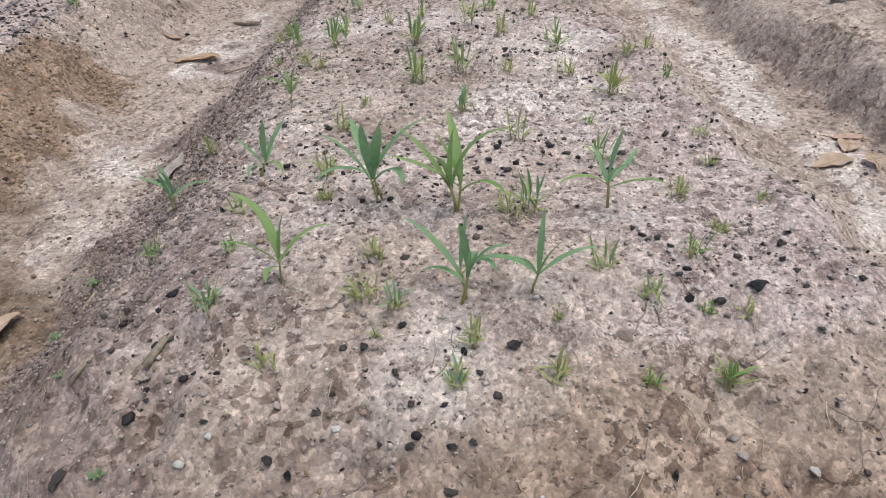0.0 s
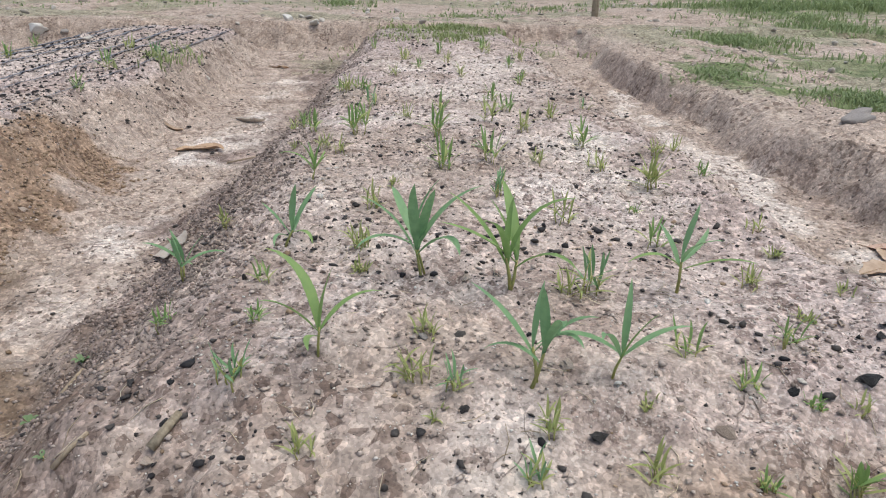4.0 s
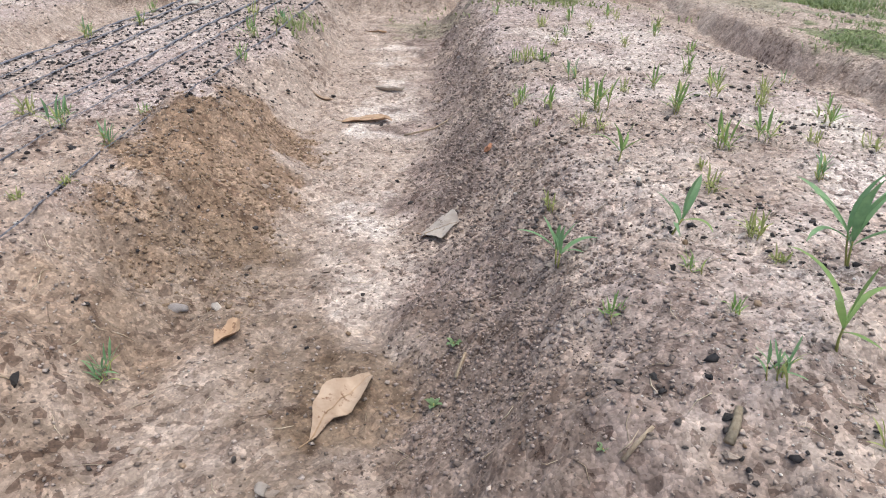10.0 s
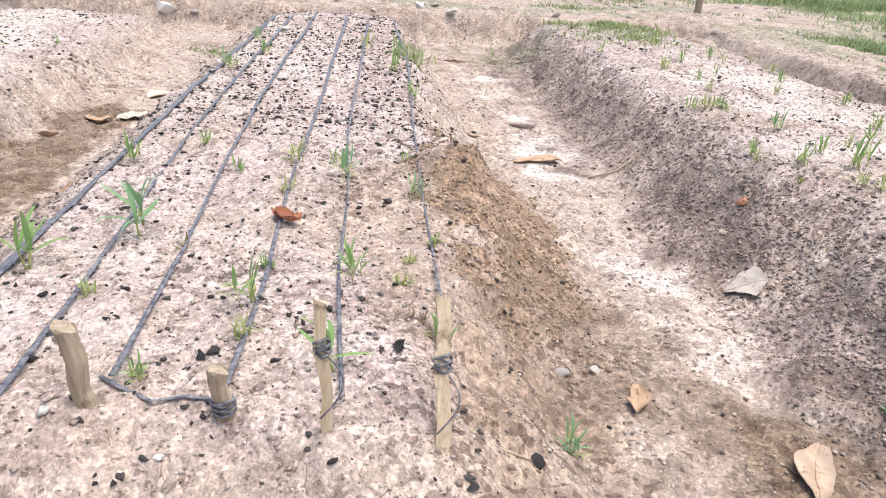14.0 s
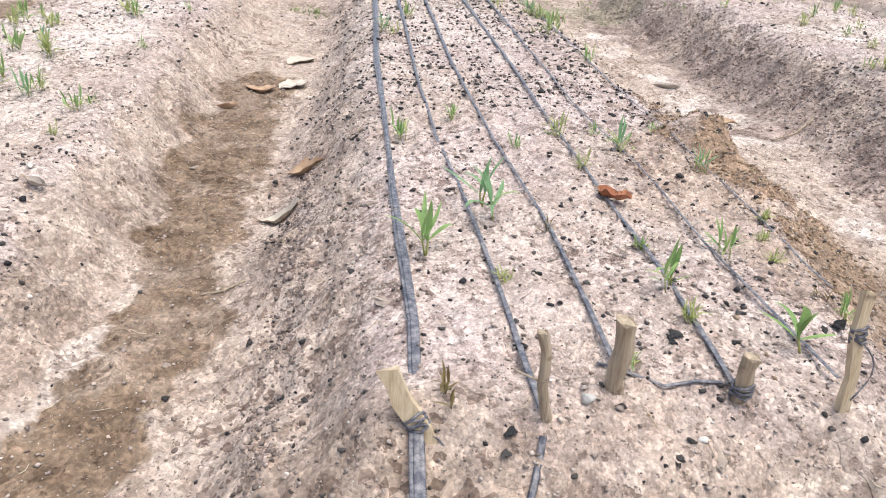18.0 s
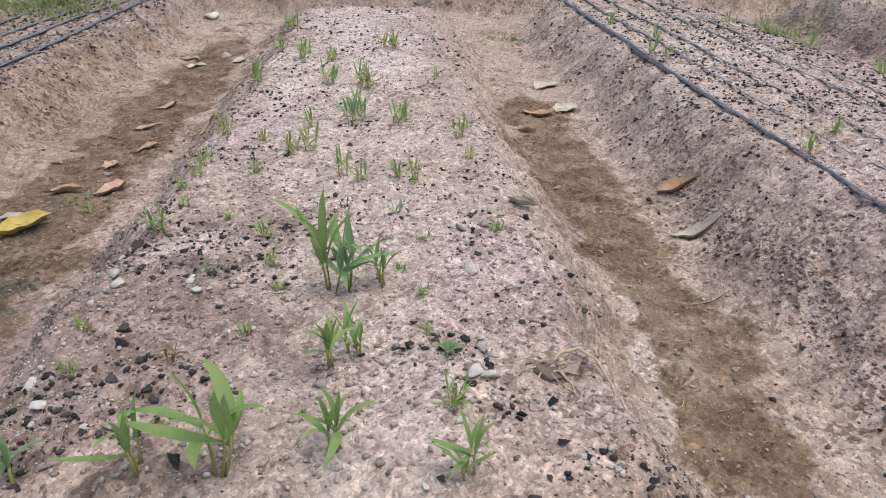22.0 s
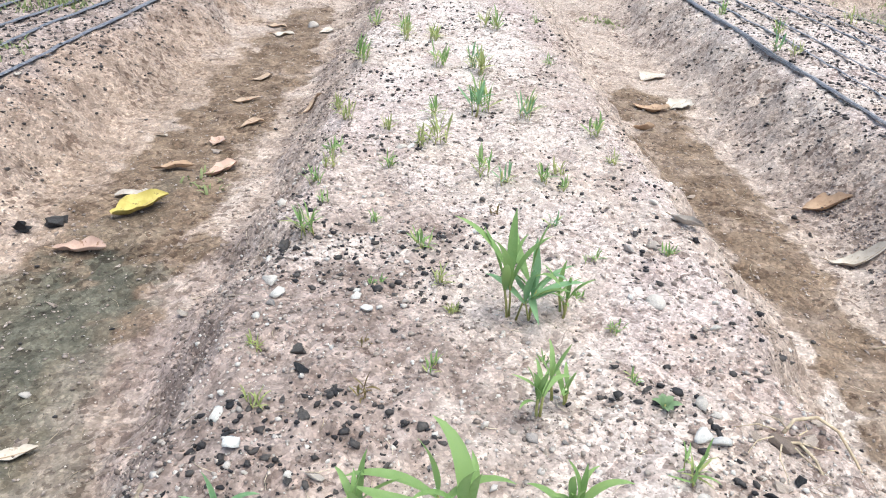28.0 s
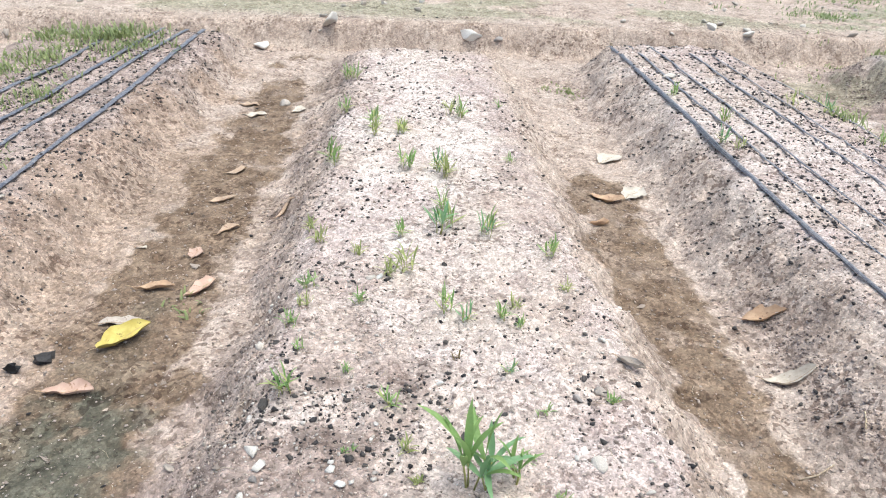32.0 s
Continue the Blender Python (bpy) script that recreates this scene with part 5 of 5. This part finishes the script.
loose_lumps(190, 0.010, 0.024, char_weight, charcoal, 301)
loose_lumps(70, 0.010, 0.024, lambda x, y: 0.8 * bed_share(x, y, BEDS["c"]) + 0.2 * on_beds(x, y), pebbles, 302)
loose_lumps(170, 0.010, 0.032, lambda x, y: 0.15 + 0.7 * blob(x, y, -1.25, 2.0, 0.2, 0.9, 17) + 0.5 * flank_of(x, y, "a", True) + 0.3 * flank_of(x, y, "b", True), clods, 303)


def twig(points, radius, label, mat=None):
    pts = [Vector((x, y, height(x, y) + radius * 0.9)) for x, y in points]
    v, f = tube(pts, [radius * (1 - 0.4 * i / len(pts)) for i in range(len(pts))], 6)
    return tagged(new("twig", mesh_of("twig", v, f, mat or BARK)), label, "twig", "twigs and roots")


twig([(-0.77, 1.23), (-0.76, 1.255), (-0.75, 1.28)], 0.004, "short pale stick at the foot of the bed")
twig([(-0.90, 2.95), (-0.78, 2.99), (-0.68, 3.04)], 0.004, "thin dry stick across the trench edge")
twig([(-0.455, 0.83), (-0.44, 0.85), (-0.43, 0.87)], 0.007, "weathered wood chip lying on the seedbed", POSTWOOD)
twig([(-0.58, 0.84), (-0.56, 0.85), (-0.54, 0.86)], 0.004, "thin dry stick on the bed flank")
twig([(-2.77, 1.91), (-2.755, 1.94), (-2.74, 1.97)], 0.003, "small pale straw at the foot of the bed", WOOD)
twig([(-4.36, 1.19), (-4.35, 1.11), (-4.33, 1.03)], 0.004, "thin reddish stick on the bed edge")
twig([(-3.61, 0.91), (-3.615, 0.88), (-3.62, 0.86)], 0.003, "short dry twig on the bed front")
twig([(-3.73, 0.85), (-3.68, 0.855), (-3.63, 0.85)], 0.002, "thin dry rootlet on the bed front", WOOD)
twig([(-4.17, 0.82), (-4.11, 0.80), (-4.06, 0.80)], 0.002, "thin pale rootlet on the bed front", WOOD)
twig([(-2.96, 1.83), (-2.91, 1.84), (-2.86, 1.86)], 0.003, "thin dry twig on damp soil")
twig([(-1.64, 1.17), (-1.58, 1.16), (-1.53, 1.17)], 0.0015, "thin pale straw sticking out by a stake", WOOD)

rest("clay_lump", lump("clay_lump", 91, stone_material("red_clay", (0.36, 0.17, 0.10), (0.42, 0.21, 0.13), 0.9), 0.7, 0.7, 2, 3), -0.62, 2.26, 0.055, "broken lump of reddish clay on the bed flank", "clay lump", "")


def root_clod(x, y):
    """A dark clod with dry rootlets hanging out."""
    ob = thing("root_clod", x, y, height(x, y))
    me = lump("clod", 95, stone_material("root_clod_soil", (0.15, 0.115, 0.095), (0.22, 0.17, 0.14), 0.95), 1.0, 0.8, 2, 2)
    body = part("clod", me, ob)
    body.matrix_basis = Matrix.Translation((0, 0, 0.009)) @ Matrix.Diagonal((0.045, 0.04, 0.034, 1))
    for k in range(7):
        a = k * 0.9 + 0.3
        pts = [Vector((0.02 * math.cos(a), 0.02 * math.sin(a), 0.02)), Vector((0.045 * math.cos(a + 0.2), 0.045 * math.sin(a + 0.2), 0.016)), Vector((0.075 * math.cos(a + 0.5), 0.075 * math.sin(a + 0.5), 0.004))]
        v, f = tube(pts, [0.0014, 0.001, 0.0006], 5)
        part("rootlet", mesh_of("rootlet", v, f, WOOD), ob)
    return tagged(ob, "dark soil clod with pale dry rootlets on the bed edge", "clod")


root_clod(-3.45, 1.28)


def dry_root(points, radius):
    """A pale root that arches out of the soil."""
    pts = [Vector((x, y, height(x, y) + lift)) for x, y, lift in points]
    v, f = tube(pts, [radius * (1 - 0.5 * i / len(pts)) for i in range(len(pts))], 6)
    return tagged(new("dry_root", mesh_of("dry_root", v, f, WOOD)), "pale dry root arching out of the bed edge", "root", "twigs and roots")


dry_root([(-3.44, 1.31, 0.0), (-3.42, 1.325, 0.014), (-3.39, 1.32, 0.020), (-3.365, 1.30, 0.018), (-3.345, 1.27, 0.008), (-3.335, 1.24, -0.004)], 0.0032)
dry_root([(-3.46, 1.29, 0.0), (-3.43, 1.28, 0.016), (-3.415, 1.255, 0.012), (-3.41, 1.23, -0.004)], 0.003)
for wx, wy, wd in ((-4.273, 1.67, 0.036), (-4.094, 1.602, 0.026), (-4.255, 1.25, 0.030), (-3.572, 1.288, 0.034), (-3.548, 1.277, 0.032), (-0.332, 0.703, 0.014), (-0.366, 0.675, 0.017), (-2.255, 1.119, 0.026), (-2.092, 1.064, 0.016)):
    rest("pebble", rng.choice(WHITES), wx, wy, wd, "flat white pebble lying on the bed soil", "stone", "stones", 0.10)
charcoal([(-0.017, 0.678, 0.026), (-4.187, 1.429, 0.034), (-3.457, 1.216, 0.026), (-2.067, 1.259, 0.030), (-2.394, 1.043, 0.024), (-2.131, 1.04, 0.018), (-1.652, 1.064, 0.024), (-2.815, 1.587, 0.024)])
clods([(-3.49, 1.29, 0.030), (-3.41, 1.30, 0.034), (-3.43, 1.34, 0.024), (-3.47, 1.33, 0.028), (-3.38, 1.33, 0.022), (-4.95, 1.5, 0.03), (-4.70, 1.45, 0.028), (-4.86, 1.9, 0.035), (-4.66, 2.2, 0.03), (-4.9, 2.5, 0.04), (-4.75, 2.9, 0.04)])


def strewn_straw(count):
    r = random.Random(17)
    verts, faces = [], []
    for _ in range(count):
        y = 0.5 * (6.5 / 0.5) ** r.random()
        x = r.uniform(-5.3, 1.1)
        if r.random() < 0.22:
            x, y = r.uniform(-4.45, -3.35), r.gauss(0.86, 0.09)
        a, n = r.uniform(0, 6.28), r.uniform(0.012, 0.05)
        pts = []
        for s in (-0.5, 0, 0.5):
            px, py = x + math.cos(a + s * 0.5) * n * s, y + math.sin(a + s * 0.5) * n * s
            pts.append(Vector((px, py, height(px, py) + 0.003)))
        v, f = tube(pts, [0.0005, 0.0008, 0.0004], 3)
        k = len(verts)
        verts += v
        faces += [tuple(i + k for i in q) for q in f]
    return tagged(new("straw", mesh_of("straw", verts, faces, STRAW)), "dry straw bits and rootlets strewn over the soil", "straw", kind="stuff")


strewn_straw(2300)


# ---- grass of the field and the bed ends ----
def grass(name, patches, label, seed, mat):
    """Tufts of grass: patches of (x, y, radius x, radius y, blades, height)."""
    r = np.random.RandomState(seed)
    verts, faces = [], []
    for cx, cy, rx, ry, count, tall in patches:
        tufts = max(3, count // 7)
        ta = r.rand(tufts) * 6.283
        tr = np.abs(r.randn(tufts)) * 0.75
        tx, ty = cx + rx * tr * np.cos(ta), cy + ry * tr * np.sin(ta)
        tz = land(tx, ty)
        for i in range(count):
            k = i % tufts
            a, lean, h = r.rand() * 6.283, 0.25 + 0.85 * r.rand(), tall * (0.30 + 0.65 * r.rand())
            x, y, z = tx[k] + 0.05 * r.randn(), ty[k] + 0.05 * r.randn(), tz[k] - 0.01
            w = 0.0018 + 0.003 * r.rand() + 0.0003 * cy
            ox, oy = math.cos(a), math.sin(a)
            n = len(verts)
            for s, ww in ((0, 0.7), (0.5, 1.0), (0.85, 0.6)):
                q, zz = h * lean * s * s, z + h * s * (1 - 0.3 * lean * s)
                verts += [(x + ox * q - oy * w * ww, y + oy * q + ox * w * ww, zz), (x + ox * q + oy * w * ww, y + oy * q - ox * w * ww, zz)]
            verts.append((x + ox * h * lean, y + oy * h * lean, z + h * (1 - 0.35 * lean)))
            faces += [(n, n + 1, n + 3, n + 2), (n + 2, n + 3, n + 5, n + 4), (n + 4, n + 5, n + 6)]
    return tagged(new(name, mesh_of(name, verts, faces, mat)), label, "grass", kind="stuff")


grass("bed_end_grass", [(0.1, 5.95, 0.6, 0.45, 1700, 0.075), (0.1, 5.2, 0.5, 0.45, 420, 0.06), (-6.1, 5.9, 0.25, 0.35, 500, 0.12), (-6.5, 5.9, 0.15, 0.2, 150, 0.10), (-6.4, 4.9, 0.1, 0.2, 120, 0.08),
                        (-5.97, 4.4, 0.12, 0.25, 160, 0.07), (-5.7, 3.4, 0.06, 0.1, 60, 0.06), (-2.82, 5.55, 0.14, 0.14, 160, 0.035), (-1.57, 4.3, 0.1, 0.4, 120, 0.10), (-4.72, 2.62, 0.05, 0.05, 30, 0.05), (-6.3, 5.3, 0.3, 0.6, 450, 0.08), (-5.86, 5.6, 0.14, 0.5, 260, 0.07), (-6.25, 3.9, 0.2, 0.5, 220, 0.06)],
      "patches of young green grass at the ends of the beds", 201, YOUNG)
grass("field_grass", [(2.6, 6.2, 0.45, 0.5, 900, 0.09), (1.45, 3.95, 0.16, 0.22, 900, 0.05), (2.4, 6.1, 0.22, 0.35, 900, 0.08), (1.85, 3.25, 0.20, 0.30, 1400, 0.06), (3.95, 7.2, 0.5, 0.4, 900, 0.10), (4.2, 9.8, 1.0, 0.5, 1500, 0.16), (5.6, 9.7, 0.6, 0.6, 1200, 0.2), (1.9, 4.6, 0.3, 0.5, 400, 0.05), (5.8, 10.3, 1.2, 1.0, 1600, 0.22), (5.0, 13.4, 1.6, 1.2, 1600, 0.28),
                      (-1.1, 9.9, 0.35, 0.5, 400, 0.12), (7.5, 14.0, 1.5, 2.0, 1500, 0.3), (3.2, 4.8, 0.5, 0.6, 700, 0.10), (0.4, 8.2, 0.6, 0.5, 350, 0.07), (-3.0, 9.0, 1.6, 0.9, 500, 0.06), (1.5, 9.5, 1.2, 1.0, 600, 0.08),
                      (4.0, 8.0, 0.9, 0.8, 700, 0.12), (1.0, 12.5, 2.5, 1.5, 700, 0.10), (-5.0, 12.0, 3.0, 2.0, 700, 0.10), (2.6, 2.6, 0.5, 0.5, 400, 0.07)],
      "tufts of green grass in the stony field", 202, GRASS)
